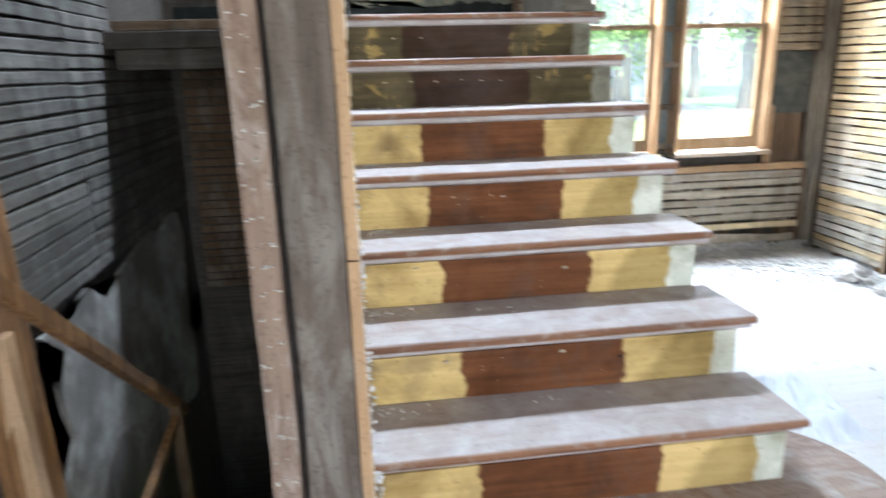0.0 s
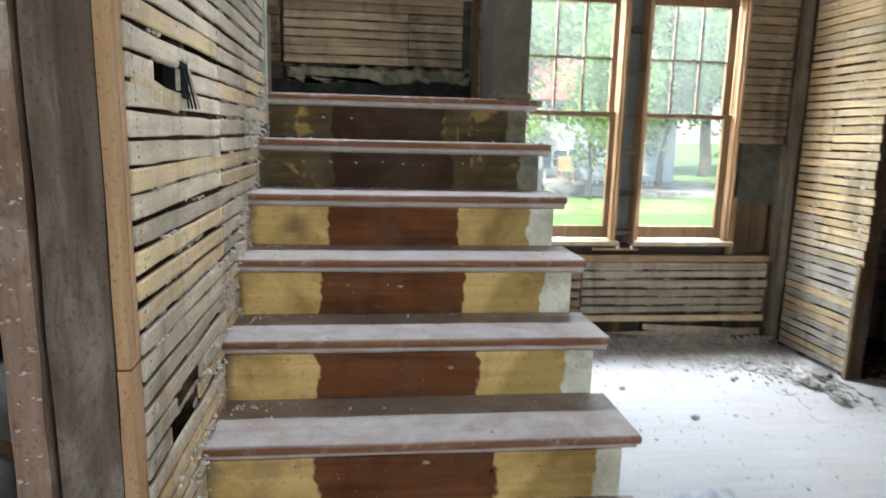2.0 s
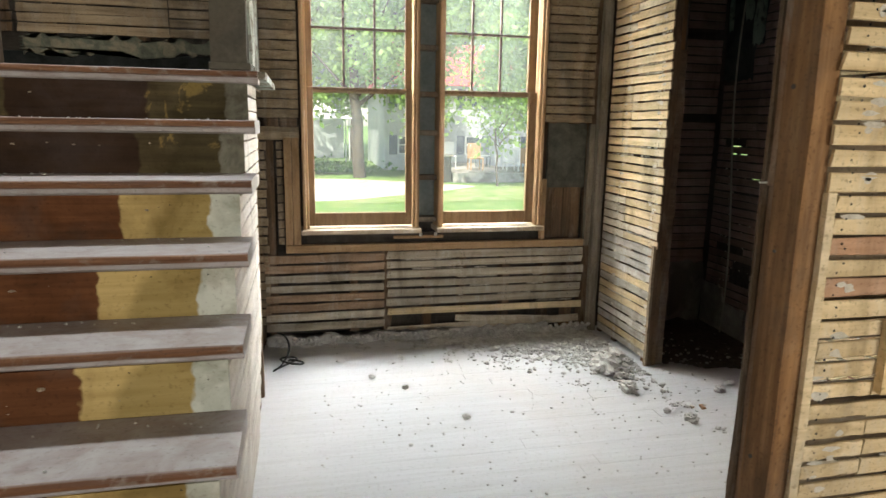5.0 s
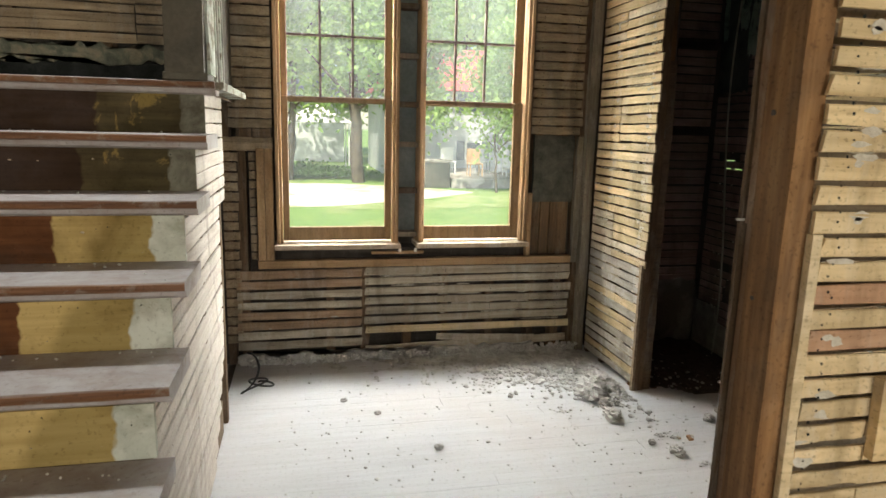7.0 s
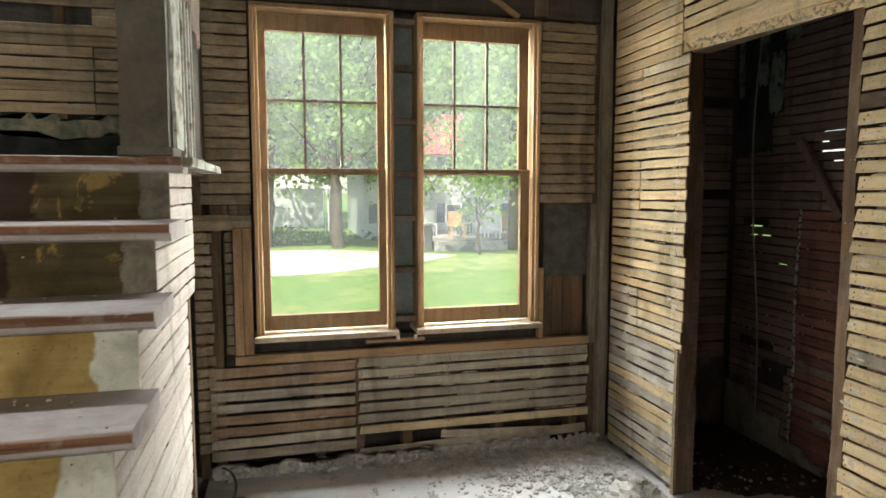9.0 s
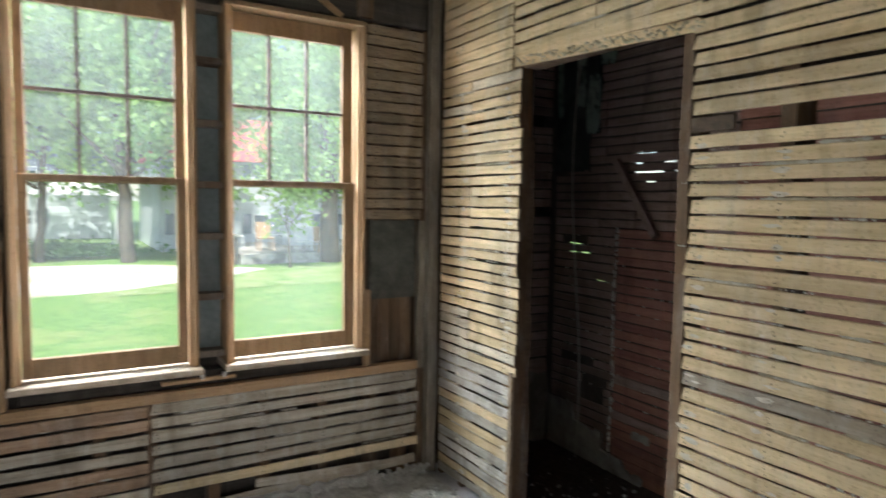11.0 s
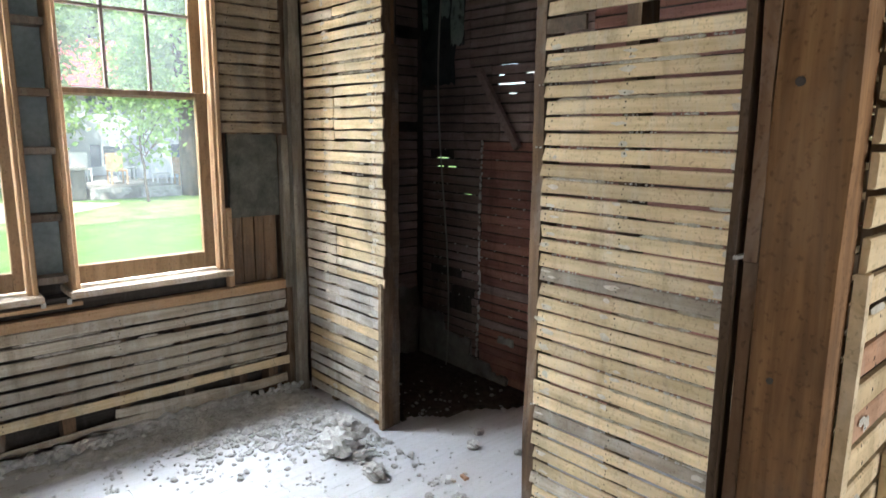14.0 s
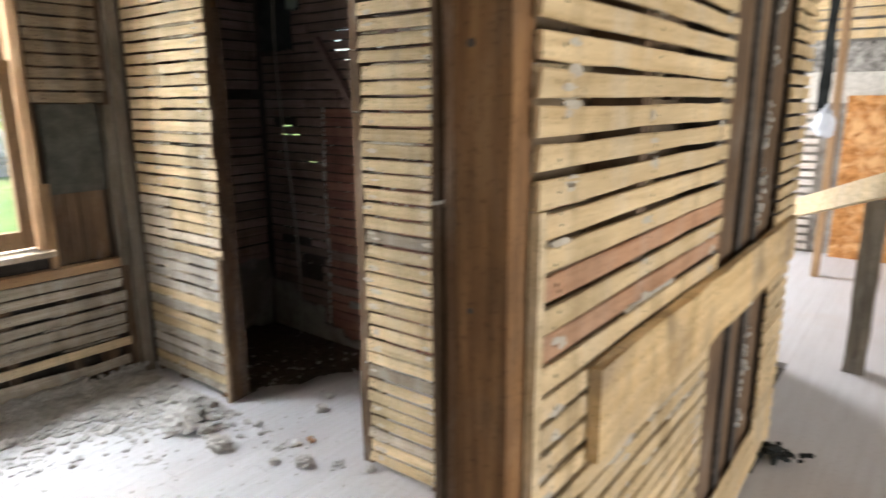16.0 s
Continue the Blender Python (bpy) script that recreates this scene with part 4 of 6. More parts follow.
for k in range(40):
    t = k / 39
    c = Vector((4.24, 3.93 + 0.05 * math.sin(t * 5.5), 2.3 - 2.26 * t))
    ring = [bm.verts.new(c + Vector((0.006 * math.cos(a), 0.006 * math.sin(a), 0))) for a in (0, 1.57, 3.14, 4.71)]
    if prev:
        for i in range(4):
            bm.faces.new((prev[i], prev[(i + 1) % 4], ring[(i + 1) % 4], ring[i]))
    prev = ring
single("cable", bm, M_CABLE, "thin grey cable hanging down in the closet", "cable", smooth=True)

# dark sheet painting the closet floor's shade, edged along the door jamb's shadow
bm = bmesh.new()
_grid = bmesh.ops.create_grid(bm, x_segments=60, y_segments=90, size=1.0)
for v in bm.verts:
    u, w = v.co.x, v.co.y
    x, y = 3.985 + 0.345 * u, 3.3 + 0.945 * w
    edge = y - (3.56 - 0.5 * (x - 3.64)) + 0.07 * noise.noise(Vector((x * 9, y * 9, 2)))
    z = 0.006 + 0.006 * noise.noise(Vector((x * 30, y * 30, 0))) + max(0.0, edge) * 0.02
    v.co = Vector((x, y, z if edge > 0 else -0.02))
single("closet_dirt", bm, rough_stuff("closet_shade_brown", (0.06, 0.048, 0.038), (0.13, 0.108, 0.088), 30), "dark sheet on the closet floor in the shape of the jamb's shadow", kind="stuff")
bm = bmesh.new()
for k in range(160):
    x, y = rng.uniform(3.7, 4.28), rng.uniform(3.45, 4.2)
    blob(bm, (x, y, 0.014), rng.choice((0.003, 0.005, 0.012)), rng, 0.6)
single("closet_crumbs", bm, M_RUBBLE, "plaster crumbs on the dark closet floor", kind="stuff")
bm = bmesh.new()
box(bm, -0.035, 0.035, -0.008, 0.008, 0, 0.003, Matrix.Translation((4.1, 3.33, 0.004)) @ pose(0, 0, 0, 0, 0, 60))
single("paper_scrap", bm, M_WHITE, "small white paper scrap on the closet floor", "scrap")
gap_fill("plaster_fill", "n", 4.241, 1.46, 3.44, 0.145, 0.555, 0.0555, rng, 0.3, M_FILL_GREY, 0.012)
# ---- partition end beside the walker ----
wall_c = thing("wall_partition", "open lath partition ending in a bare brown post", kind="structure")
rng = random.Random(41)
CXE, CY = 2.632, 1.535
bm = bmesh.new()
worn_board(bm, CXE, CXE + 0.05, CY + 0.012, CY + 0.092, 0, 2.66, rng, "z", 20, 0.0015)
part("end_post", bm, M_STUD_WARM, wall_c, "bare brown end post with knots")
for z0, z1, dx in ((0, 1.19, 0.003), (1.192, 2.66, -0.002)):
    bm = bmesh.new()
    worn_board(bm, CXE + dx, CXE + 0.04, CY + 0.094, CY + 0.109, z0, z1, rng, "z", 16, 0.0015)
    part("side_strip", bm, wood("ruddy_strip", (0.16, 0.085, 0.045), (0.28, 0.165, 0.09), "z", vary=0.1), wall_c, "ruddy side strip")
bm = bmesh.new()
worn_board(bm, CXE - 0.003, CXE + 0.03, CY + 0.118, CY + 0.128, 0, 2.66, rng, "z", 16, 0.002)
part("back_strip", bm, M_STUD, wall_c, "dark back strip")
bm = bmesh.new()
for z, r in ((1.39, 0.0055), (1.06, 0.004), (0.6, 0.005), (1.8, 0.004)):
    bmesh.ops.create_cone(bm, cap_ends=True, segments=10, radius1=r, radius2=r * 0.8, depth=0.004, matrix=Matrix.Translation((CXE - 0.001, CY + 0.067, z)) @ Matrix.Rotation(math.pi / 2, 4, "Y"))
part("knot", bm, M_DARK_WOOD, wall_c, "dark knots")
for x in (3.04, 3.54, 3.82, 4.0, 4.3, 4.56):
    bm = bmesh.new()
    worn_board(bm, x, x + 0.045, CY + 0.012, CY + 0.1, 0, 2.66, rng)
    # studs of the open bay near-black, the void's shade put into their colour
    part("stud", bm, M_STUD if x < 3.5 else M_DARK_WOOD, wall_c)
PC = 0.0455
laths(wall_c, "n", CY + 0.008, CXE + 0.045, 3.57, 1.185, 2.64, PC, 0.0345, rng, M_LATH_GOLD, ragged0=0.004, ragged1=0.012, joints=(3.5,), odd=M_LATH_ORANGE, odd_share=0.08)
laths(wall_c, "n", CY + 0.008, CXE + 0.068, 3.57, 0.93, 1.185, PC, 0.0345, rng, M_LATH_GOLD, ragged1=0.012, odd=M_LATH_ORANGE, odd_share=0.4)
laths(wall_c, "n", CY + 0.008, CXE + 0.068, 3.57, 0.02, 0.93, PC, 0.0355, rng, M_LATH_GOLD, ragged1=0.015, joints=(2.85,))
laths(wall_c, "n", CY + 0.008, 4.27, 4.62, 0.05, 2.64, PC, 0.0355, rng, M_LATH_GOLD, ragged0=0.008, ragged1=0.004)
laths(wall_c, "n", CY + 0.008, 3.5, 4.6, 0.02, 0.2, PC, 0.0355, rng, M_LATH_GOLD)
laths(wall_c, "s", CY + 0.112, 2.70, 3.6, 0.02, 2.64, PC, 0.0355, rng, M_LATH, ragged0=0.006)
bm = bmesh.new()
worn_board(bm, CXE + 0.045, CXE + 0.066, CY - 0.004, CY + 0.008, 0.0, 1.187, rng, "z", 14, 0.0015)
part("edge_strip", bm, M_LATH_PALE, wall_c, "pale upright edge strip")
nail_heads("n", CY, (2.72, 3.06, 3.52), 0.02, 2.64, PC, rng)
smears("plaster_smears", "n", CY - 0.0015, (2.75, 3.07, 3.5), 0.02, 2.64, PC, rng, 0.45, M_SMEAR)
for xs in (2.75, 3.07, 3.5):
    gap_fill("plaster_fill", "n", CY + 0.006, xs - 0.045, xs + 0.045, 0.02, 2.64, PC, rng, 0.8, M_FILL, 0.013)
bm = bmesh.new()
for k in range(160):
    blob(bm, (4.03 + rng.uniform(-0.006, 0.006), CY + rng.uniform(0.0, 0.02), rng.uniform(0.3, 2.4)), rng.uniform(0.004, 0.01), rng, 1.2)
single("plaster_line", bm, M_MORTAR, "white plaster crumbs along a stud", kind="stuff")
bm = bmesh.new()
worn_board(bm, 2.85, 4.55, CY - 0.024, CY - 0.003, 0.768, 0.925, rng, "x", 14, 0.003)
single("cross_board", bm, wood("pale_plank", (0.6, 0.4, 0.18), (0.8, 0.6, 0.33), "x", stain=(0.27, 0.21, 0.15), stain_amount=1.0, dust_amount=0.2), "wide pale board nailed level across the open studs", "board", bevel=0.0)
bm = bmesh.new()
box(bm, 2.612, 2.65, CY + 0.108, CY + 0.113, 1.196, 1.2)
single("nail", bm, M_MORTAR, "thin white splinter sticking out of the post", "nail")
bm = bmesh.new()
for k in range(40):
    blob(bm, (4.460 + rng.gauss(0, 0.045), 1.476 + rng.gauss(0, 0.035), 0.015 + rng.uniform(0, 0.05)), rng.uniform(0.008, 0.024), rng)
single("debris_pile", bm, M_BLACK, "small pile of dark debris beside the partition foot", kind="stuff")

gap_fill("plaster_fill", "n", CY + 0.006, 2.7, 3.54, 0.02, 0.93, PC, rng, 0.4, M_FILL, 0.014)
gap_fill("plaster_fill", "n", CY + 0.006, 2.7, 3.54, 0.93, 2.64, PC, rng, 0.16, M_FILL, 0.014)
# ---- main stairs ----
R, SX0, SX1 = 0.187, 0.40, 1.523
NOSE = {1: 1.581, 2: 1.835, 3: 2.1, 4: 2.352, 5: 2.606, 6: 2.857, 7: 3.115}
stairs = thing("staircase", "wooden staircase with worn treads and patchy yellow and brown risers", "staircase")
rng = random.Random(51)


def tread_mesh(y0, y1, z, x1, material):
    """A tread with a rounded nosing and a cove strip under it; local origin at its left nose corner."""
    bm = bmesh.new()
    prof = [(y1 - y0, 0), (0.010, 0), (0.003, -0.004), (0, -0.012), (0.003, -0.021), (0.010, -0.026), (0.024, -0.027), (0.026, -0.04), (0.036, -0.048), (y1 - y0, -0.048)]
    rings = []
    n = 8
    for s in range(n + 1):
        x = (x1 - SX0) * s / n
        rings.append([bm.verts.new((x, p[0] + (rng.uniform(-0.002, 0.002) if p[0] < 0.1 else 0), p[1] + rng.uniform(-0.001, 0.001))) for p in prof])
    k = len(prof)
    for r0, r1 in zip(rings, rings[1:]):
        for i in range(k):
            bm.faces.new((r0[i], r0[(i + 1) % k], r1[(i + 1) % k], r1[i]))
    bm.faces.new(rings[0][::-1])
    bm.faces.new(rings[-1])
    bmesh.ops.recalc_face_normals(bm, faces=bm.faces[:])
    return bm


for k in range(1, 8):
    y0 = NOSE[k]
    y1 = NOSE[k + 1] + 0.03 if k < 7 else 3.25
    t = part("tread", tread_mesh(y0, y1, 0, SX1 + (0.0 if k < 7 else 0.0), M_TREAD), M_TREAD, stairs, "dusty worn tread with a red-brown nosing")
    left = SX0 - 0.006 * k
    t.location = (left, y0, R * (k + 1))
    t.scale.x = (SX1 - left) / (SX1 - SX0)
    bm = bmesh.new()
    box(bm, 0, SX1 - 0.04 - SX0, 0.03, 0.045, -R + 0.001, -0.048)
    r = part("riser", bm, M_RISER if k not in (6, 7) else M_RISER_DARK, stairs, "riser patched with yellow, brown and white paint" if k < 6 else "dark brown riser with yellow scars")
    r.location = (left, y0, R * (k + 1))
    r.scale.x = (SX1 - left) / (SX1 - SX0)
M_SCAR = rough_stuff("pale_scar", (0.34, 0.27, 0.2), (0.5, 0.42, 0.32), 30)
bm = bmesh.new()
for k, xs, zz in ((6, (0.54, 0.645, 0.745, 0.85, 0.93, 1.01, 1.17), -0.085), (4, (0.728,), -0.085), (4, (0.86, 0.9), -0.09), (3, (1.043,), -0.1), (3, (0.56, 0.57), -0.06), (2, (0.62, 0.95), -0.07), (5, (0.6, 1.2), -0.09), (7, (0.6, 0.72), -0.1)):
    for x in xs:
        blob(bm, (x, NOSE[k] + 0.03, R * (k + 1) + zz + rng.uniform(-0.006, 0.006)), rng.uniform(0.004, 0.011), rng, 0.5)
for k in (2, 3, 4, 5):
    for _ in range(9):
        blob(bm, (rng.uniform(0.5, 1.4), NOSE[k] + 0.03, R * (k + 1) - rng.uniform(0.06, 0.17)), rng.uniform(0.0012, 0.003), rng, 0.5)
tagged(part("scar", bm, M_SCAR, stairs, "pale chips and scars on the risers"), kind="stuff")
bm = bmesh.new()
for k in range(1, 7):
    for x in (0.43, 0.47, 0.62, 0.66, 1.22, 1.26, 1.42):
        blob(bm, (x + rng.uniform(-0.02, 0.02), NOSE[k] + 0.0295, R * (k + 1) - 0.07 + rng.uniform(-0.03, 0.012)), 0.0022, rng, 1.0)
blob(bm, (1.126, 1.865, 0.46), 0.009, rng, 0.7)
tagged(part("nail", bm, M_BLACK, stairs, "dark nails in the risers"), kind="stuff")
# rounded starting step
bm = bmesh.new()
out = [(SX0, 1.30)]
cx, cy, rad = 1.52, 1.585, 0.285
for a in range(-90, 91, 12):
    out.append((cx + rad * math.cos(radians(a)) * 0.8, cy + rad * math.sin(radians(a))))
out.append((1.49, 1.87))
out.append((SX0, 1.87))
for z0, z1, grow in ((R - 0.027, R, 0.0), (0.0, R - 0.0275, -0.03)):
    lo = [bm.verts.new((x + (grow if x > 1.5 else 0), y - (grow if y < cy else 0), z0)) for x, y in out]
    hi = [bm.verts.new((x + (grow if x > 1.5 else 0), y - (grow if y < cy else 0), z1)) for x, y in out]
    n = len(out)
    for i in range(n):
        bm.faces.new((lo[i], lo[(i + 1) % n], hi[(i + 1) % n], hi[i]))
    bm.faces.new(hi)
    bm.faces.new(lo[::-1])
bmesh.ops.recalc_face_normals(bm, faces=bm.faces[:])
M_BULL = wood("dusty_bull_step", (0.22, 0.15, 0.12), (0.34, 0.26, 0.22), "x", stain=(0.14, 0.1, 0.08), stain_amount=0.4, dust=(0.42, 0.4, 0.38), dust_amount=0.85, vary=0.02, rough=0.7)
part("starting_step", bm, M_BULL, stairs, "rounded dusty starting step")
for k in range(1, 7):
    bpart("bearer", (SX0 + 0.02, SX1 - 0.06, NOSE[k] + 0.06, NOSE[k] + 0.27, R * k - 0.02, R * (k + 1) - 0.05), M_STUD, stairs)
bpart("stringer_post", (1.43, 1.478, 3.48, 3.53, 0.0, 1.4), M_STUD, stairs, "brown upright under the landing")
bpart("stringer_post", (1.43, 1.478, 2.96, 3.0, 0.0, 1.3), M_STUD, stairs, "brown upright under the stairs")

# landing
landing = thing("landing", "dark stair landing with a pale worn side edge", "landing")
bm = bmesh.new()
box(bm, -0.57, 1.47, 3.25, 4.235, R * 8 - 0.04, R * 8)
part("landing_floor", bm, M_PLATE, landing, "dark dusty boards", 0.002)
bm = bmesh.new()
worn_board(bm, 1.47, 1.553, 3.14, 4.06, R * 8 - 0.028, R * 8 + 0.001, rng, "y", 10, 0.002)
part("edge_board", bm, M_PEEL_PALE, landing, "flaking pale edge board", 0.002)
bpart("joist", (-0.57, 1.42, 3.26, 3.30, R * 8 - 0.2, R * 8 - 0.041), M_DARK_WOOD, landing)

# lath skin on the side of the stairs
skin = thing("stair_side_wall", "pale laths nailed along the open side of the stairs", kind="structure")
PS = 0.056
for r in range(26):
    z = 0.03 + r * PS
    k = max(1, math.ceil((z + 0.045) / R) - 1)
    y0 = 1.86 if k < 2 else NOSE[min(k, 7)] + 0.04
    y1 = 3.64 if z > 1.0 else 3.43 - 0.12 * (0.5 - z if z < 0.5 else 0) - (0.25 * (0.35 - z) * 4 if z < 0.35 else 0)
    if y1 - y0 > 0.05:
        lath(skin, M_SKIN, 0.05, y0, y1 - y0 + rng.uniform(-0.01, 0.01), z, 1.474, "e", rng, tilt=rng.uniform(-0.3, 0.3))
bm = bmesh.new()
box(bm, 1.455, 1.468, 1.9, 3.4, 0, 0.15)
for k in range(2, 8):
    box(bm, 1.455, 1.468, NOSE[k] + 0.06, 3.5, R * k - 0.05, R * (k + 1) - 0.06)
part("backing", bm, M_STUD, skin)

# pier and slats above the landing edge
pier = thing("pier", "tall dark pier with peeling paint above the landing", kind="structure")
bm = bmesh.new()
worn_board(bm, 1.353, 1.487, 3.15, 3.30, R * 8 + 0.001, 5.2, rng, "z", 30, 0.0025)
part("post", bm, M_PEEL, pier, "dark peeling square post")
bpart("base_moulding", (1.345, 1.499, 3.135, 3.31, R * 8 + 0.002, R * 8 + 0.03), M_PEEL, pier)
# pale board for the post's window-lit side face, its light in the colour
bm = bmesh.new()
worn_board(bm, 1.488, 1.5, 3.2, 3.36, R * 8 + 0.03, 4.0, rng, "z", 24, 0.003)
part("side_board", bm, M_PEEL_PALE, pier, "flaking pale green side board, toned for window light")
for k, y in enumerate((3.42, 3.5, 3.58, 3.65)):
    bpart("slat", (1.478, 1.498, y, y + 0.03, R * 8 + 0.002, 2.66), M_PLASTER if k % 2 else M_PEEL_PALE, pier, "thin upright slat")
bpart("infill", (1.455, 1.47, 3.31, 4.24, R * 8 + 0.002, 5.2), M_PEEL, pier, "dark stained infill board")
part("plaster_patch", ragged_sheet("e", 1.47, 3.74, 4.1, 2.02, 2.6, rng, rag=0.04, depth=0.012), rough_stuff("pinkish_plaster", (0.36, 0.29, 0.26), (0.46, 0.38, 0.34), 9), pier, "pinkish plaster remnant")

# back wall of the landing
laths(wall_n, "n", 4.243, 0.30, 1.34, 1.73, 2.12, 0.05, 0.044, rng, M_LATH, joints=(1.02,))
laths(wall_n, "n", 4.243, 0.30, 1.34, 2.19, 4.0, 0.05, 0.044, rng, M_LATH, joints=(1.02,), skip=lambda a, z: z > 3.2 and 0.4 < a < 1.4)
laths(wall_n, "n", 4.243, 1.02, 1.40, 2.12, 2.19, 0.035, 0.044, rng, M_LATH)
# black strip paints the dark gap left by the missing baseboard
bpart("baseboard_gap", (-0.55, 1.40, 4.236, 4.25, R * 8 + 0.002, 1.64), M_BLACK, wall_n, "black strip for the shaded gap where the baseboard was")
part("plaster_edge", ragged_sheet("n", 4.234, 0.32, 1.38, 1.635, 1.715, rng, cuts=34, rag=0.02, depth=0.01), M_GREEN, wall_n, "broken greenish plaster edge")
laths(wall_n, "n", 4.243, -0.55, 0.28, 1.73, 2.6, 0.05, 0.044, rng, M_STUD)

# ---- wall on the closed side of the stairs ----
BEFORE_STAIR_WALL = set(scene.collection.objects)
wall_d = thing("wall_stairs", "lath wall beside the stairs with broken holes", kind="structure")
rng = random.Random(61)
bm = bmesh.new()
worn_board(bm, 0.272, 0.374, 1.40, 1.46, -0.2, 2.66, rng, "z", 24, 0.003)
part("end_post", bm, wood("dusty_post", (0.09, 0.066, 0.05), (0.19, 0.15, 0.118), "z", stain=(0.08, 0.05, 0.04), stain_amount=0.8, dust=(0.42, 0.39, 0.34), dust_amount=0.6), wall_d, "dusty brown end post")
for y0 in (1.402, 1.43):
    for z0, z1 in ((0.0, 0.93), (0.934, 2.66)):
        bm = bmesh.new()
        worn_board(bm, 0.376, 0.398, y0, y0 + 0.026, z0, z1, rng, "z", 14, 0.0012)
        part("edge_strip", bm, M_FRESH, wall_d, "orange-brown edge strip")
bm = bmesh.new()
worn_board(bm, 0.2, 0.256, 1.40, 1.47, -0.2, 2.66, rng, "z", 30, 0.002)
part("end_board", bm, wood("plaster_smeared_board", (0.16, 0.1, 0.07), (0.28, 0.2, 0.15), "z", dust=(0.5, 0.46, 0.42), dust_amount=0.85), wall_d, "brown board smeared with old plaster")
bm = bmesh.new()
for k in range(54):
    zz = -0.1 + 0.049 * k + rng.uniform(-0.006, 0.006)
    for _ in range(rng.randint(2, 6)):
        blob(bm, (rng.uniform(0.205, 0.252), 1.399, zz + rng.uniform(-0.006, 0.006)), rng.uniform(0.002, 0.006), rng, 0.5)
tagged(part("plaster_ridge", bm, M_MORTAR, wall_d, "pale plaster ridges on the board"), kind="stuff")
for y in (1.47, 1.88, 2.2, 2.6, 2.88):
    bm = bmesh.new()
    worn_board(bm, 0.28, 0.38, y, y + 0.045, 0, 2.66, rng)
    part("stud", bm, M_STUD, wall_d)
bpart("inner_boards", (0.255, 0.27, 1.47, 3.1, -0.6, 2.66), M_DARK_WOOD, wall_d)


laths(wall_d, "e", 0.392, 1.462, 3.08, 0.1, 2.64, 0.049, 0.041, rng, M_LATH_GREY, joints=(2.18, 2.60, 2.86), tilt=0.5, odd=M_LATH_PALE, odd_share=0.35,
      holes=((1.6, 1.84, 0.69, 0.73), (1.65, 1.84, 0.74, 0.78), (1.62, 1.8, 1.405, 1.455), (2.93, 3.06, 1.25, 1.36), (2.95, 3.04, 1.56, 1.61), (2.95, 3.04, 1.65, 1.7)))
lath(wall_d, M_LATH_PALE, 0.04, 1.5, 0.27, 1.415, 0.394, "e", rng, tilt=5)
box_d = thing("junction_box", "old black metal junction box with stripped wires in the lath wall", "junction box")
bpart("body", (0.36, 0.405, 1.79, 1.85, 1.40, 1.485), M_BLACK, box_d, bevel=0.006)
bm = bmesh.new()
blob(bm, (0.398, 1.82, 1.487), 0.016, rng, 0.6, 2)
part("insulator", bm, M_MORTAR, box_d, "white broken insulator")
for k in range(4):
    bm = bmesh.new()
    limb_a = Vector((0.405, 1.795 + 0.016 * k, 1.47))
    box(bm, -0.002, 0.002, -0.002, 0.002, -0.09, 0, Matrix.Translation(limb_a) @ pose(0, 0, 0, rng.uniform(-14, 14), rng.uniform(-18, -4), 0))
    part("wire", bm, M_CABLE if k == 3 else M_BLACK, box_d)
bm = bmesh.new()
worn_board(bm, 0.345, 0.408, 3.085, 3.14, R * 7, 2.66, rng, "z", 20, 0.003)
part("corner_post", bm, M_PEEL_PALE, wall_d, "peeling grey corner post at the landing")
nail_heads("e", 0.392, (1.49, 1.78, 2.17, 2.62, 2.84), 0.1, 2.64, 0.049, rng)
wall_keys("plaster_keys", "e", 0.396, 1.47, 3.05, 0.1, 2.64, 0.049, rng, 70, 0.006)
smears("plaster_smears", "e", 0.4015, (1.5, 1.78, 2.17, 2.62, 2.86), 0.1, 2.64, 0.049, rng, 0.5, M_SMEAR)
bm = bmesh.new()
for k in range(420):
    y = rng.uniform(1.45, 3.08)
    z = R * (1 + (y - 1.33) / 0.2535) + rng.uniform(-0.05, 0.12)
    z = max(0.02, z)
    kk = max(1, min(7, int((y - 1.327) / 0.254) + 1))
    blob(bm, (0.405 + rng.uniform(-0.004, 0.014), y, R * (kk) + R * 0.5 + rng.uniform(-0.11, 0.16)), rng.uniform(0.003, 0.009), rng)
single("plaster_edge", bm, M_RUBBLE, "broken plaster line along the stair edge", kind="stuff")
bm = bmesh.new()
worn_board(bm, 0.34, 0.395, 3.14, 3.16, R * 8, 2.0, rng)
part("return_board", bm, M_PEEL, wall_d)
bpart("low_board", (0.255, 0.285, 3.2, 4.23, R * 8 + 0.002, 1.98), M_PLATE, wall_d, "low brown board beside the landing")
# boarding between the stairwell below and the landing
bpart("stairwell_back", (0.262, 0.276, 3.1, 4.3, -2.4, 1.45), M_DARK_WOOD, wall_d)

gap_fill("plaster_fill", "e", 0.393, 1.47, 3.05, 0.1, 1.275, 0.049, rng, 0.75, M_FILL_GREY, 0.0125)
gap_fill("plaster_fill", "e", 0.393, 1.47, 3.05, 1.275, 2.64, 0.049, rng, 0.4, M_FILL_GREY, 0.0125)
# the whole wall is slightly out of square with the steps
SKEW = Matrix.Translation((0.39, 1.46, 0)) @ pose(0, 0, 0, 0, 0, 1.15) @ Matrix.Translation((-0.39, -1.46, 0))
for ob in [o for o in scene.collection.objects if o not in BEFORE_STAIR_WALL and o.parent is None]:
    ob.matrix_basis = SKEW @ ob.matrix_basis
# ---- cellar stairs beside it ----
cellar = thing("cellar_walls", "lath walls of the cellar stair, their shade put into the colour", kind="structure")
rng = random.Random(71)
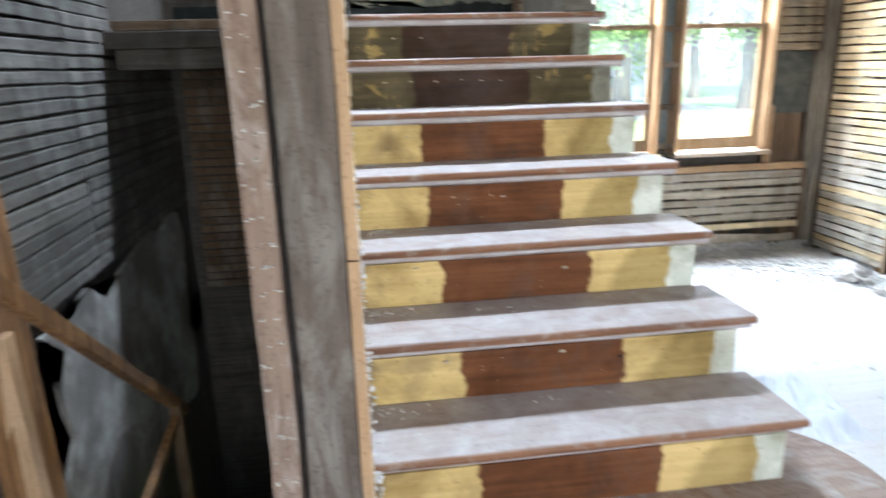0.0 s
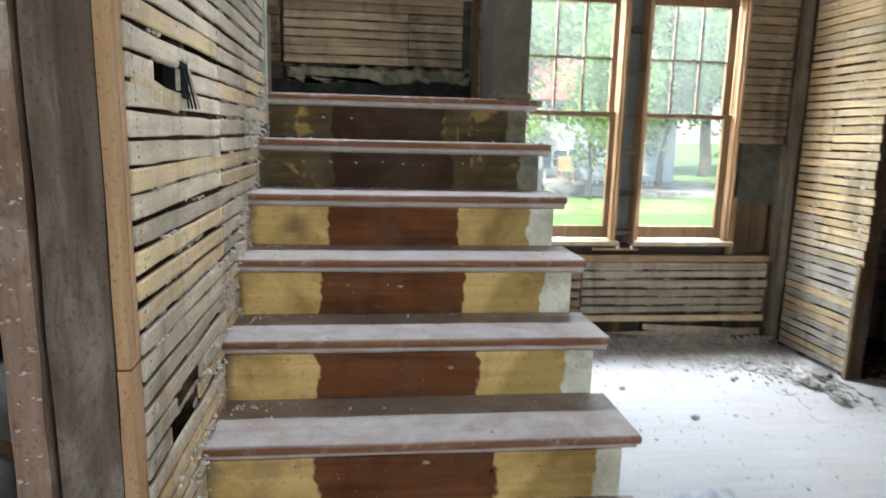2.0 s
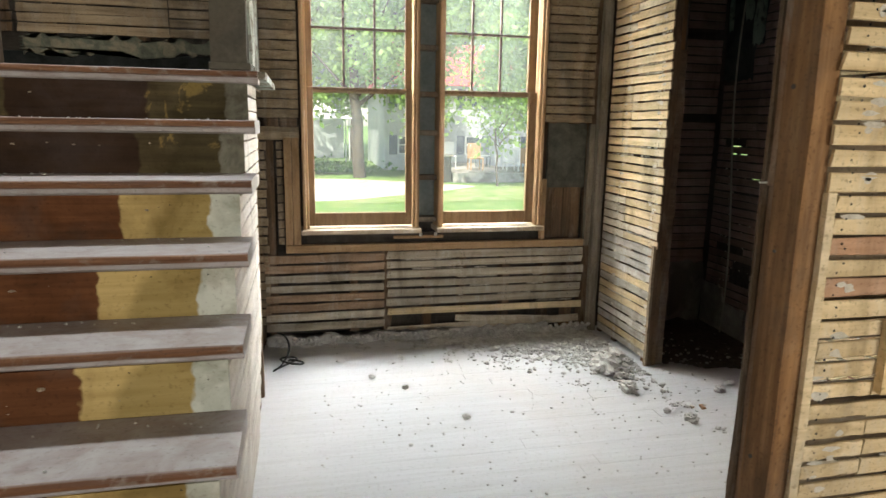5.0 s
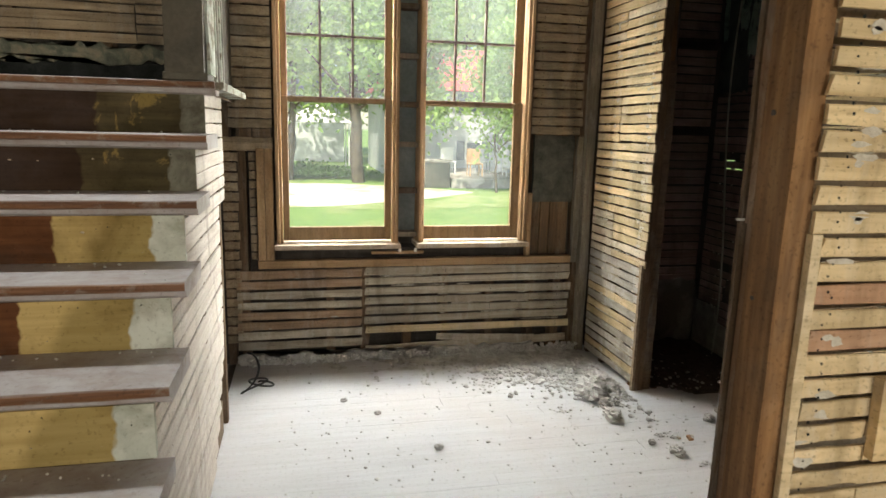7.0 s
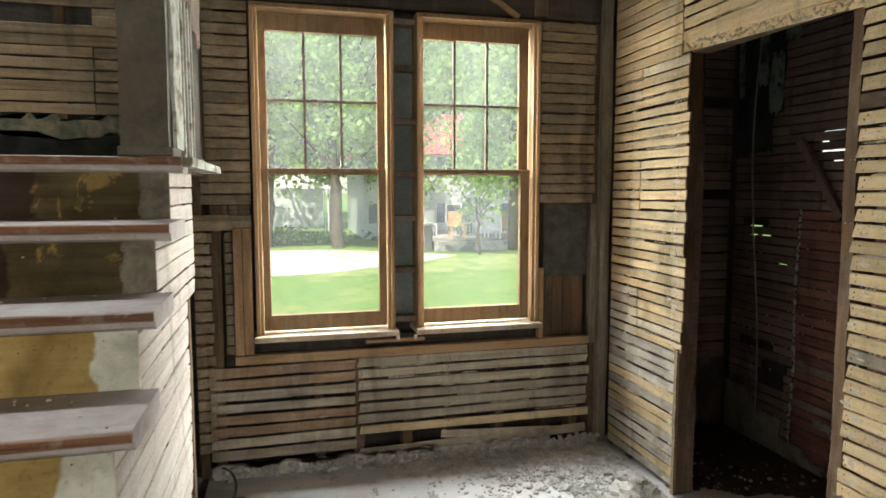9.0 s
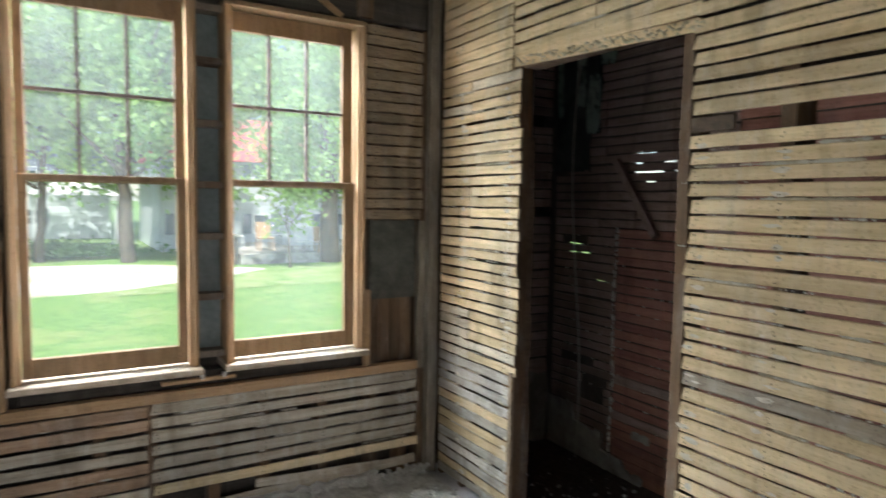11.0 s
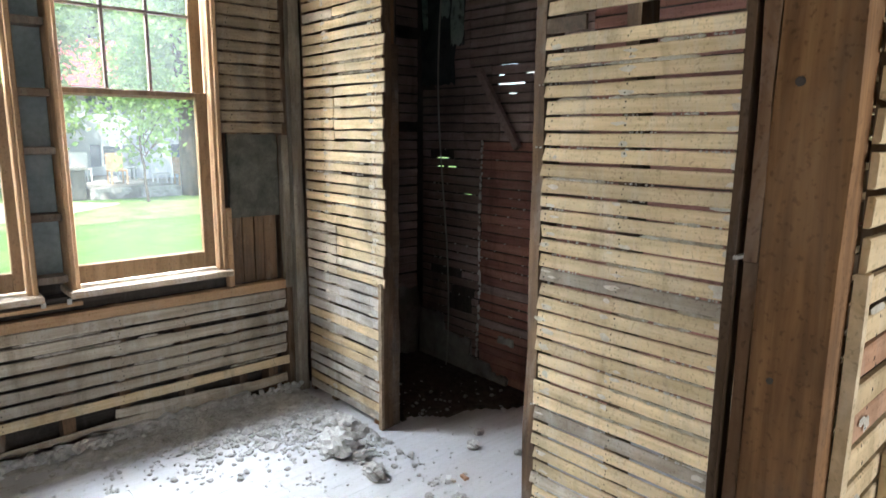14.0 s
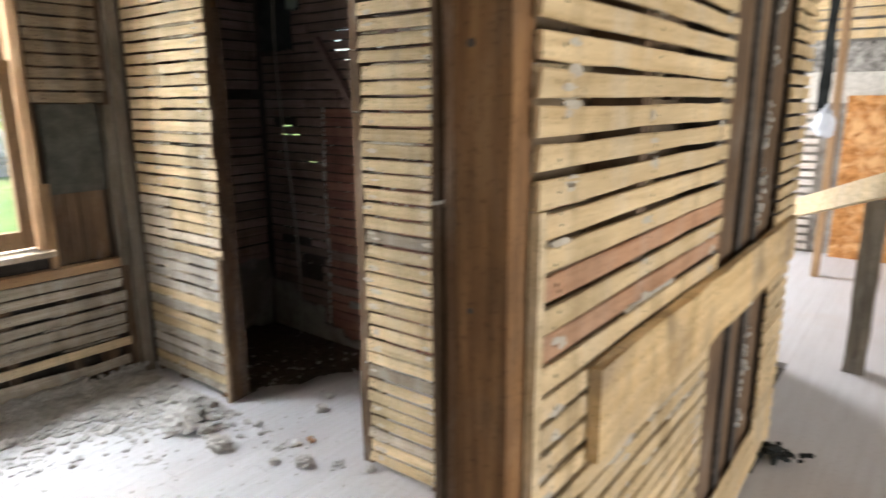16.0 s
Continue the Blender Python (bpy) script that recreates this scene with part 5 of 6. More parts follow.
bpart("backing", (-0.66, -0.62, 1.45, 4.3, -2.4, 2.66), M_DARK_WOOD, cellar)
bpart("return_wall", (-1.2, -0.62, 1.38, 1.45, 0.0, 2.66), M_PLASTER, cellar)
# lath colour lowered to hold the stairwell's shade
M_LATH_SHADED = wood("shade_toned_lath", (0.09, 0.08, 0.07), (0.17, 0.155, 0.135), stain=(0.08, 0.07, 0.06), stain_amount=0.7, dust_amount=0.35, vary=0.25)
laths(cellar, "e", -0.6, 2.1, 4.2, 0.55, 1.45, 0.05, 0.043, rng, M_LATH_SHADED, joints=(2.8, 3.4))
laths(cellar, "e", -0.6, 2.1, 3.3, 1.45, 2.6, 0.05, 0.043, rng, M_LATH_SHADED, joints=(2.8,))
laths(cellar, "n", 4.243, -0.55, 0.25, -0.02, 1.4, 0.05, 0.043, rng, M_STUD)
part("low_plaster", ragged_sheet("e", -0.604, 2.3, 3.9, -0.5, 0.5, rng, rag=0.07, depth=0.02), M_PLASTER, cellar, "grey plaster below the laths")
for y in (1.5, 1.95, 2.05):
    bm = bmesh.new()
    worn_board(bm, -0.62, -0.56, y, y + 0.09, -0.2, 2.66, rng)
    part("stud", bm, M_STUD_WARM, cellar)
bpart("ledger", (-0.55, 0.25, 4.19, 4.24, 0.0, 0.04), M_PLATE, cellar)
bpart("header_board", (-0.6, 0.26, 3.2, 3.24, 1.38, 1.45), M_DARK_WOOD, cellar)
steps = thing("cellar_stairs", "dark plank stairs going down to the cellar", "staircase")
for k in range(9):
    bpart("tread", (-0.56, 0.24, 1.52 + 0.24 * k, 1.79 + 0.24 * k, -0.2 * (k + 1) - 0.03, -0.2 * (k + 1)), M_PLATE, steps)
bm = bmesh.new()
box(bm, -0.62, 0.262, 1.45, 4.3, -2.45, -2.4)
single("cellar_floor", bm, M_CEMENT, "dark cellar floor", kind="structure")
rail = thing("handrail", "bare wooden handrail with posts beside the cellar stairs", "handrail")


part("rail", beam_between((-0.48, 1.7, 0.93), (-0.46, 3.1, -0.24), 0.04, 0.05), M_STUD_WARM, rail, "sloping brown rail", 0.004)
part("rail", beam_between((-0.46, 3.02, -0.2), (-0.46, 2.1, -0.35), 0.035, 0.045), M_STUD_WARM, rail, "lower brace", 0.004)
part("post", beam_between((-0.545, 1.98, -0.6), (-0.56, 1.98, 0.62), 0.06, 0.05), M_FRESH, rail, "orange pine post", 0.004)
part("post", beam_between((-0.46, 2.98, -1.6), (-0.46, 2.98, -0.14), 0.05, 0.05), M_STUD, rail, "dark post", 0.004)

# ---- the big room beyond ----
bm = bmesh.new()
worn_board(bm, 5.56, 5.65, 1.29, 1.38, 0.0, 0.86, rng)
single("far_post", beam_between((7.52, 1.77, 0), (7.52, 1.77, 2.66), 0.07, 0.05), M_FRESH, "bare pine stud standing in the far room", "post", bevel=0.003)
strip_bm = bmesh.new()
worn_board(strip_bm, 7.4, 7.42, 1.81, 1.88, 1.24, 2.66, rng, "z", 14, 0.008)
single("hanging_strip", strip_bm, M_BLACK, "black sheet hanging down beside the far stud", "sheet")
bag_bm = bmesh.new()
r = bmesh.ops.create_icosphere(bag_bm, subdivisions=4, radius=1.0)
for v in r["verts"]:
    p = v.co * (1 + 0.3 * noise.noise(v.co * 2.2) + 0.12 * noise.noise(v.co * 6))
    v.co = Vector((7.4 + 0.04 * p.x, 1.82 + 0.06 * p.y * (1.1 - 0.35 * p.z), 1.17 + 0.11 * p.z))
rest = thing("work_rail", "plank laid over short posts in the far room", "bench")
part("post", bm, M_GREYW, rest, "short grey-brown post")
part("plank", beam_between((6.45, 1.913, 0.622), (4.21, 0.767, 1.277), 0.04, 0.1), M_LATH_PALE, rest, "pale plank")
bm = bmesh.new()
worn_board(bm, 5.56, 5.65, -0.2, -0.11, 0.0, 0.93, rng)
part("post", bm, M_GREYW, rest, "short grey-brown post")
bm = bmesh.new()
box(bm, 8.3, 8.34, -0.7, 1.78, 0.0, 1.36)
single("strand_board", bm, M_OSB, "tall orange strand board sheet against a wall", "board")
wall_f = thing("wall_far", "far wall with insulation and mottled plaster above boards", kind="structure")
bpart("insulation", (8.36, 8.4, -2.0, 2.3, 1.3, 1.55), M_MORTAR, wall_f, "white insulation strip")
bpart("mottled", (8.36, 8.42, -2.0, 2.3, 1.551, 1.79), rough_stuff("mottled_plaster", (0.07, 0.065, 0.06), (0.5, 0.48, 0.44), 16), wall_f, "mottled grey plaster")
bpart("plaster", (8.42, 8.5, -3.4, 4.3, 0.0, 2.66), M_PLASTER, wall_f)
laths(wall_f, "w", 8.36, 1.96, 2.5, 0.02, 1.3, 0.07, 0.045, rng, M_SKIN)
laths(wall_f, "w", 8.36, -2.0, 2.3, 1.8, 2.64, 0.085, 0.07, rng, M_LATH_GOLD, joints=(0.2,))

# ---- floorboards ----
rng = random.Random(81)
bw = 0.083
brd = []
for v in range(6):
    bm = bmesh.new()
    box(bm, 0, 1, 0.00012, bw - 0.00012, -0.03, 0)
    for vv in bm.verts:
        if vv.co.z > -0.01:
            vv.co.z += rng.uniform(-0.0004, 0.0003)
    brd.append(mesh_of("floorboard", bm, M_FLOOR))
row = 0
y = 1.2
while y < 4.25:
    x0 = 1.44 if y > 1.86 else 0.2 if y > 1.5 else -0.6
    x0 = 0.3 if y < 1.86 and y > 1.4 else x0
    ends = [x0, x0 + rng.uniform(1.0, 2.2), 4.6 if y < 1.5 else 4.32]
    for a, b in zip(ends, ends[1:]):
        ob = new("floorboard", rng.choice(brd))
        ob.location, ob.scale, ob.parent = (a, y, 0), (b - a - 0.001, 1, 1), floor
    y += bw
rest_of = bmesh.new()
yy = 1.2 - bw * 56
while yy < 1.2 - bw / 2:
    box(rest_of, WEST, EAST, yy + 0.00015, yy + bw - 0.00015, -0.03, 0)
    yy += bw
yy = 1.2 + bw * 5
while yy < 4.3:
    box(rest_of, 4.62 if yy < 1.6 else 5.51, EAST, yy + 0.001, yy + bw - 0.001, -0.03, 0)
    yy += bw
box(rest_of, 4.6, EAST, 1.2, 1.2 + bw * 5 - 0.001, -0.03, 0)
tagged(part("floorboards", rest_of, M_FLOOR, floor), kind="stuff")

# ---- rubble on the floor ----
rng = random.Random(91)
lump_meshes = []


def lump(at, size, rng, label):
    bm = bmesh.new()
    blob(bm, (0, 0, 0), size, rng, 0.6, 3)
    for _ in range(5):
        blob(bm, (rng.uniform(-1, 1) * size * 0.6, rng.uniform(-1, 1) * size * 0.6, -size * 0.2), size * rng.uniform(0.3, 0.55), rng, 0.7, 2)
    ob = single("plaster_lump", bm, M_RUBBLE, label, "rubble", group="lumps of fallen plaster", smooth=False)
    ob.location = (at[0], at[1], size * 0.5)
    return ob


for x, y, s in ((3.27, 3.50, 0.088), (3.30, 3.39, 0.036), (3.26, 3.24, 0.048), (3.378, 2.872, 0.038), (3.827, 3.222, 0.022), (3.817, 2.981, 0.022), (3.44, 3.58, 0.035), (3.38, 3.66, 0.06), (3.3, 3.62, 0.04), (3.72, 3.15, 0.03), (3.32, 2.98, 0.02), (2.01, 3.64, 0.016), (2.16, 3.47, 0.017), (2.38, 3.09, 0.02), (3.40, 3.75, 0.04), (3.5, 2.65, 0.02)):
    lump((x, y), s, rng, "chunk of crumbled grey plaster lying on the floorboards")
bm = bmesh.new()
for k in range(3250):
    if k < 2600:
        t = rng.random()
        x = 3.48 - abs(rng.gauss(0, 0.42))
        y = 4.2 - abs(rng.gauss(0, 0.22)) - max(0, (x - 2.9)) * rng.random() * 1.1
    else:
        x, y = rng.uniform(1.7, 4.2), rng.uniform(1.7, 4.2)
    if x < 1.56 or y > 4.22 or (x > 3.5 and not DY0 < y < DY1 and x < 3.66):
        continue
    s = rng.uniform(0.002, 0.007) if k >= 2600 else rng.choice((rng.uniform(0.003, 0.009), rng.uniform(0.005, 0.018)))
    if rng.random() < 0.03:
        s *= 1.8
    blob(bm, (x, y, s * 0.4), s, rng, 0.6, 1)
single("rubble", bm, M_RUBBLE, "scattered crumbs of fallen plaster on the floor", kind="stuff")
bm = bmesh.new()
r = bmesh.ops.create_grid(bm, x_segments=110, y_segments=40, size=1.0)
for v in bm.verts:
    u, w = v.co.x, v.co.y
    h = max(0.0, 0.5 + 0.5 * w) * (0.6 + 0.4 * u) * 0.034 - 0.012 + noise.noise(Vector((u * 7, w * 4, 1))) * 0.014 + noise.noise(Vector((u * 25, w * 11, 4))) * 0.008
    edge = min(1 - abs(u), 1 - abs(w))
    v.co = Vector((2.66 + 0.84 * u, 4.0 + 0.24 * w, h if edge > 0.02 or w > 0.9 else -0.01))
single("rubble_bank", bm, M_RUBBLE, "low bank of plaster dust at the wall foot", kind="stuff", smooth=True)
for k in range(7):
    bm = bmesh.new()
    sz = rng.uniform(0.008, 0.02)
    worn_board(bm, -sz, sz, -sz * 0.6, sz * 0.6, 0.0, sz * 0.6, rng, "x", 3, sz * 0.2)
    chip = single("plaster_chip", bm, (M_WHITE, M_LATH_ORANGE, M_SMEAR)[k % 3], "small %s broken chip lying on the floorboards" % ("white", "reddish", "pale")[k % 3], "rubble", group="chips")
    chip.matrix_world = Matrix.Translation((3.498 + rng.uniform(-0.04, 0.04), 2.999 + rng.uniform(-0.04, 0.04), 0.001)) @ pose(0, 0, 0, 0, 0, rng.uniform(0, 180))
# bits on the steps
bm = bmesh.new()
for k in range(260):
    s = rng.randint(1, 6)
    x = rng.uniform(0.42, 1.48) if rng.random() < 0.6 else 0.42 + abs(rng.gauss(0, 0.05))
    y = NOSE[s] + 0.265 - abs(rng.gauss(0, 0.03))
    if rng.random() < 0.2:
        y = NOSE[s] + rng.uniform(0.02, 0.24)
    sz = rng.uniform(0.002, 0.006)
    blob(bm, (x, y, R * (s + 1) + sz * 0.4), sz, rng)
single("step_crumbs", bm, M_RUBBLE, "plaster crumbs lying on the stair treads", kind="stuff")

# loose plank
bm = bmesh.new()
worn_board(bm, 1.98, 2.95, 1.288, 1.372, 0.001, 0.04, random.Random(17), "x", 10, 0.0012)
single("plank", bm, M_FRESHX, "pale loose pine plank lying flat on the floorboards", "plank", bevel=0.003)
# plastic bag
bm = bmesh.new()
bmesh.ops.create_grid(bm, x_segments=44, y_segments=44, size=1.0)
for v in bm.verts:
    u, w = v.co.x, v.co.y
    rr = 1 - 0.25 * abs(noise.noise(Vector((u * 2, w * 2, 5))))
    n1 = noise.noise(Vector((u * 2.4, w * 2.4, 0)))
    n2 = noise.noise(Vector((u * 7 + n1, w * 7, 3)))
    e = max(0, 1 - max(abs(u), abs(w)))
    v.co = Vector((2.04 + 0.13 * u * rr + 0.04 * w, 2.22 + 0.25 * w * rr, 0.004 + min(1, e * 4) * (0.035 + 0.05 * n1 + 0.012 * n2)))
    v.co.z = max(0.002, v.co.z)
M_BAG = bpy.data.materials.new("thin_plastic")
_nt, _n, _l, _b = nodes_of(M_BAG)
_b.inputs["Base Color"].default_value = (0.8, 0.86, 0.95, 1)
_b.inputs["Roughness"].default_value, _b.inputs["Alpha"].default_value = 0.3, 0.62
single("hanging_bag", bag_bm, M_BAG, "white crumpled plastic bag hanging on the far stud", "bag", smooth=True)
single("plastic_bag", bm, M_BAG, "crumpled clear plastic bag lying on the floorboards", "bag", smooth=True)

# flat flakes of plaster
rng = random.Random(97)
for x, y, s0 in ((3.05, 3.35, 0.05), (2.75, 3.72, 0.06), (2.45, 3.8, 0.04), (3.4, 3.05, 0.045), (2.95, 3.9, 0.05), (3.15, 3.7, 0.04), (3.45, 2.78, 0.035), (2.2, 3.9, 0.03)):
    bm = bmesh.new()
    for _ in range(26):
        a, d = rng.uniform(0, 6.28), abs(rng.gauss(0, s0 * 0.55))
        blob(bm, (d * math.cos(a), d * math.sin(a), 0.004), rng.uniform(0.003, 0.01), rng, 0.5)
    ob = single("plaster_flakes", bm, M_RUBBLE, "small cluster of broken plaster flakes on the floor", kind="stuff")
    ob.location = (x, y, 0)

# cable tangle under the landing
bm = bmesh.new()
prev = None
for k in range(70):
    t = k / 69
    c = Vector((1.53 + 0.05 * math.sin(t * 17) + 0.1 * t, 3.86 + 0.08 * math.cos(t * 13), 0.012 + 0.16 * (1 - t) * (0.5 + 0.5 * math.cos(t * 9)) ** 2))
    ring = [bm.verts.new(c + Vector((0.006 * math.cos(a), 0, 0.006 * math.sin(a)))) for a in (0, 1.57, 3.14, 4.71)]
    if prev:
        for i in range(4):
            bm.faces.new((prev[i], prev[(i + 1) % 4], ring[(i + 1) % 4], ring[i]))
    prev = ring
single("cable", bm, rough_stuff("black_cable", (0.02, 0.02, 0.02), (0.05, 0.05, 0.05), 20, rough=0.6), "tangle of old black cable on the floor by the wall", "cable", smooth=True)

# ---- outdoors ----
GZ = -0.62


def ground_mat():
    m = bpy.data.materials.new("lawn")
    nt, nodes, links, bsdf = nodes_of(m)
    geo = nodes.new("ShaderNodeNewGeometry")
    n = noise_tex(nt, geo.outputs["Position"], 6, 8, 0.7)
    col = ramp(nt, n, [(0.3, (0.06, 0.14, 0.025)), (0.7, (0.16, 0.27, 0.06))])
    n2 = noise_tex(nt, geo.outputs["Position"], 0.9, 4, 0.6)
    col = mix(nt, "MIX", ramp(nt, n2, [(0.5, (0, 0, 0)), (0.75, (0.6, 0.6, 0.6))]), col, (0.3, 0.3, 0.12))
    links.new(col, bsdf.inputs["Base Color"])
    bsdf.inputs["Roughness"].default_value = 0.9
    return m


bm = bmesh.new()
box(bm, -400, 400, -400, 400, GZ - 3.2, GZ - 3)
box(bm, -400, 400, 4.5, 400, GZ - 0.3, GZ)
box(bm, -400, 400, -400, -3.6, GZ - 0.3, GZ)
single("ground", bm, ground_mat(), "mown green lawn with dry patches", kind="structure")
# pale strip of dirt and grass, its colour lightened for overexposed sunlight
bm = bmesh.new()
_pts = [(-40, 14.6), (-2, 15.6), (3, 16.8), (5.4, 18.4), (7.0, 20.0), (5.5, 21.6), (3, 22.8), (-40, 24.5)]
_top = [bm.verts.new((x, y, GZ + 0.02)) for x, y in _pts]
_low = [bm.verts.new((x, y, GZ - 0.01)) for x, y in _pts]
bm.faces.new(_top)
for k in range(len(_pts)):
    bm.faces.new((_low[k], _low[(k + 1) % len(_pts)], _top[(k + 1) % len(_pts)], _top[k]))
bmesh.ops.recalc_face_normals(bm, faces=bm.faces[:])
single("road", bm, rough_stuff("sun_pale_ground", (0.5, 0.48, 0.42), (0.66, 0.64, 0.58), 3, c=(0.4, 0.42, 0.25), cscale=0.7), "pale strip of ground across the lawn, lightened for strong sun", kind="structure")

bm = bmesh.new()
_worn = [(2.5, 15.9), (8, 16.4), (16, 17.4), (40, 18.5), (40, 20.6), (14, 20.0), (7.5, 20.6), (4, 20.2)]
_face = bm.faces.new([bm.verts.new((x, y, GZ + 0.012)) for x, y in _worn])
if _face.normal.z < 0:
    _face.normal_flip()
single("worn_grass", bm, rough_stuff("dry_grass", (0.17, 0.25, 0.08), (0.29, 0.33, 0.15), 3, c=(0.12, 0.22, 0.05), cscale=0.8), "dry yellowish grass beside the pale strip", kind="structure")

M_BARK = rough_stuff("bark", (0.06, 0.045, 0.035), (0.14, 0.11, 0.08), 12)


def leaf_mat(name, a, b):
    m = bpy.data.materials.new(name)
    nt, nodes, links, bsdf = nodes_of(m)
    geo = nodes.new("ShaderNodeNewGeometry")
    links.new(ramp(nt, geo.outputs["Random Per Island"], [(0.0, a), (1.0, b)]), bsdf.inputs["Base Color"])
    bsdf.inputs["Roughness"].default_value = 0.6
    tr = nodes.new("ShaderNodeBsdfTranslucent")
    tr.inputs[0].default_value = (*b, 1)
    mx = nodes.new("ShaderNodeMixShader")
    mx.inputs[0].default_value = 0.4
    links.new(bsdf.outputs[0], mx.inputs[1])
    links.new(tr.outputs[0], mx.inputs[2])
    links.new(mx.outputs[0], nodes["Material Output"].inputs[0])
    return m


M_LEAF = leaf_mat("maple_leaves", (0.09, 0.2, 0.045), (0.31, 0.46, 0.13))
M_HEDGE = leaf_mat("hedge_leaves", (0.04, 0.11, 0.025), (0.12, 0.24, 0.05))


def leaves(centre, radii, count, size, seed, clumps):
    r = np.random.default_rng(seed)
    cs = r.normal(0, 0.42, (clumps, 3)) * radii + centre
    which = r.integers(0, clumps, count)
    p = cs[which] + r.normal(0, 0.13, (count, 3)) * radii
    d1 = r.normal(0, 1, (count, 3)); d1 /= np.linalg.norm(d1, axis=1)[:, None]
    d2 = np.cross(d1, r.normal(0, 1, (count, 3))); d2 /= np.linalg.norm(d2, axis=1)[:, None]
    s = size * r.uniform(0.6, 1.3, (count, 1))
    v = np.stack([p - d1 * s, p + d2 * s * 0.6, p + d1 * s, p - d2 * s * 0.6], 1).reshape(-1, 3)
    me = bpy.data.meshes.new("crown")
    me.from_pydata([tuple(a) for a in v.tolist()], [], [(4 * i, 4 * i + 1, 4 * i + 2, 4 * i + 3) for i in range(count)])
    return me


def limb(bm, a, b, r0, r1, rng, n=7):
    a, b = Vector(a), Vector(b)
    prev = None
    side = (b - a).orthogonal().normalized()
    up = (b - a).normalized()
    for s in range(n + 1):
        t = s / n
        c = a.lerp(b, t) + Vector((rng.uniform(-1, 1), rng.uniform(-1, 1), 0)) * 0.012 * (b - a).length * (0 < s < n)
        rad = r0 + (r1 - r0) * t
        ring = [bm.verts.new(c + (Matrix.Rotation(6.283 * i / 7, 3, up) @ side) * rad) for i in range(7)]
        if prev:
            for i in range(7):
                bm.faces.new((prev[i], prev[(i + 1) % 7], ring[(i + 1) % 7], ring[i]))
        prev = ring


def tree(x, y, h, spread, trunk, seed, count=9000, size=0.13, low=0.35):
    rng = random.Random(seed)
    t = thing("tree", "leafy green shade tree standing on the lawn", "tree", (x, y, GZ), group="shade trees")
    bm = bmesh.new()
    limb(bm, (0, 0, -0.1), (rng.uniform(-0.3, 0.3), 0, h * 0.55), trunk, trunk * 0.55, rng)
    for k in range(9):
        a = rng.uniform(0, 6.28)
        z = h * rng.uniform(0.28, 0.55)
        limb(bm, (0, 0, z), (math.cos(a) * spread * 0.7, math.sin(a) * spread * 0.7, z + h * rng.uniform(0.15, 0.35)), trunk * 0.35, trunk * 0.08, rng)
    part("trunk", bm, M_BARK, t, smooth=True)
    me = leaves(np.array((0, 0, h * (0.5 + low / 2))), np.array((spread, spread, h * 0.42)), count, size, seed, 60)
    me.materials.append(M_LEAF)
    c = new("crown", me)
    c.parent = t
    tagged(c, kind="stuff")
    return t


tree(3.7, 23.6, 9, 3.0, 0.24, 1, 11000, 0.12, low=0.42)
tree(1.3, 24.5, 8, 2.6, 0.16, 2, 9000, 0.12, low=0.42)
tree(7.75, 20.0, 4.4, 1.4, 0.045, 3, 3400, 0.08, low=0.45)
tree(9.6, 21.5, 9, 2.8, 0.36, 4, 11000, 0.12, low=0.42)
tree(-4.6, 25.0, 9, 3.4, 0.24, 12, 11000, 0.13, low=0.45)
tree(15.0, 23.0, 9, 3.6, 0.3, 5, 11000, low=0.4)
tree(4.4, 35.0, 11, 4.5, 0.3, 6, 11000, 0.17)
tree(-9.5, 30.0, 12, 5.0, 0.3, 7, 11000, 0.17)
tree(-2.0, 40.0, 14, 6.0, 0.35, 8, 11000, 0.22)
tree(11.0, 38.0, 13, 5.5, 0.35, 13, 11000, 0.2)
tree(19.0, 34.0, 13, 6.0, 0.35, 9, 11000, 0.2)
tree(28.0, 42.0, 14, 7.0, 0.35, 10, 11000, 0.22)
tree(7.0, 50.0, 16, 8.0, 0.35, 11, 11000, 0.27)

tree(5.9, 24.4, 8, 1.8, 0.12, 14, 8000, 0.12, low=0.34)
tree(12.4, 25.2, 8, 2.0, 0.14, 15, 8000, 0.12, low=0.34)

hedge = thing("hedge", "low leafy green hedge beyond the pale strip", "hedge", (0, 0, GZ))
me = leaves(np.array((-2.0, 25.2, 0.35)), np.array((7.5, 0.5, 0.4)), 11000, 0.09, 21, 90)
me.materials.append(M_HEDGE)
hd = new("foliage", me)
hd.parent = hedge
tagged(hd, kind="stuff")

M_SIDING = rough_stuff("pale_siding", (0.55, 0.58, 0.6), (0.66, 0.69, 0.7), 1.5, bump=0.1)
M_ROOF_RED = rough_stuff("red_roof", (0.42, 0.08, 0.08), (0.55, 0.14, 0.13), 3)
M_ROOF_GREY = rough_stuff("grey_roof", (0.12, 0.14, 0.18), (0.2, 0.22, 0.27), 3)
M_DARKGLASS = rough_stuff("dark_pane", (0.04, 0.05, 0.06), (0.08, 0.1, 0.12), 2, rough=0.15, bump=0.0)


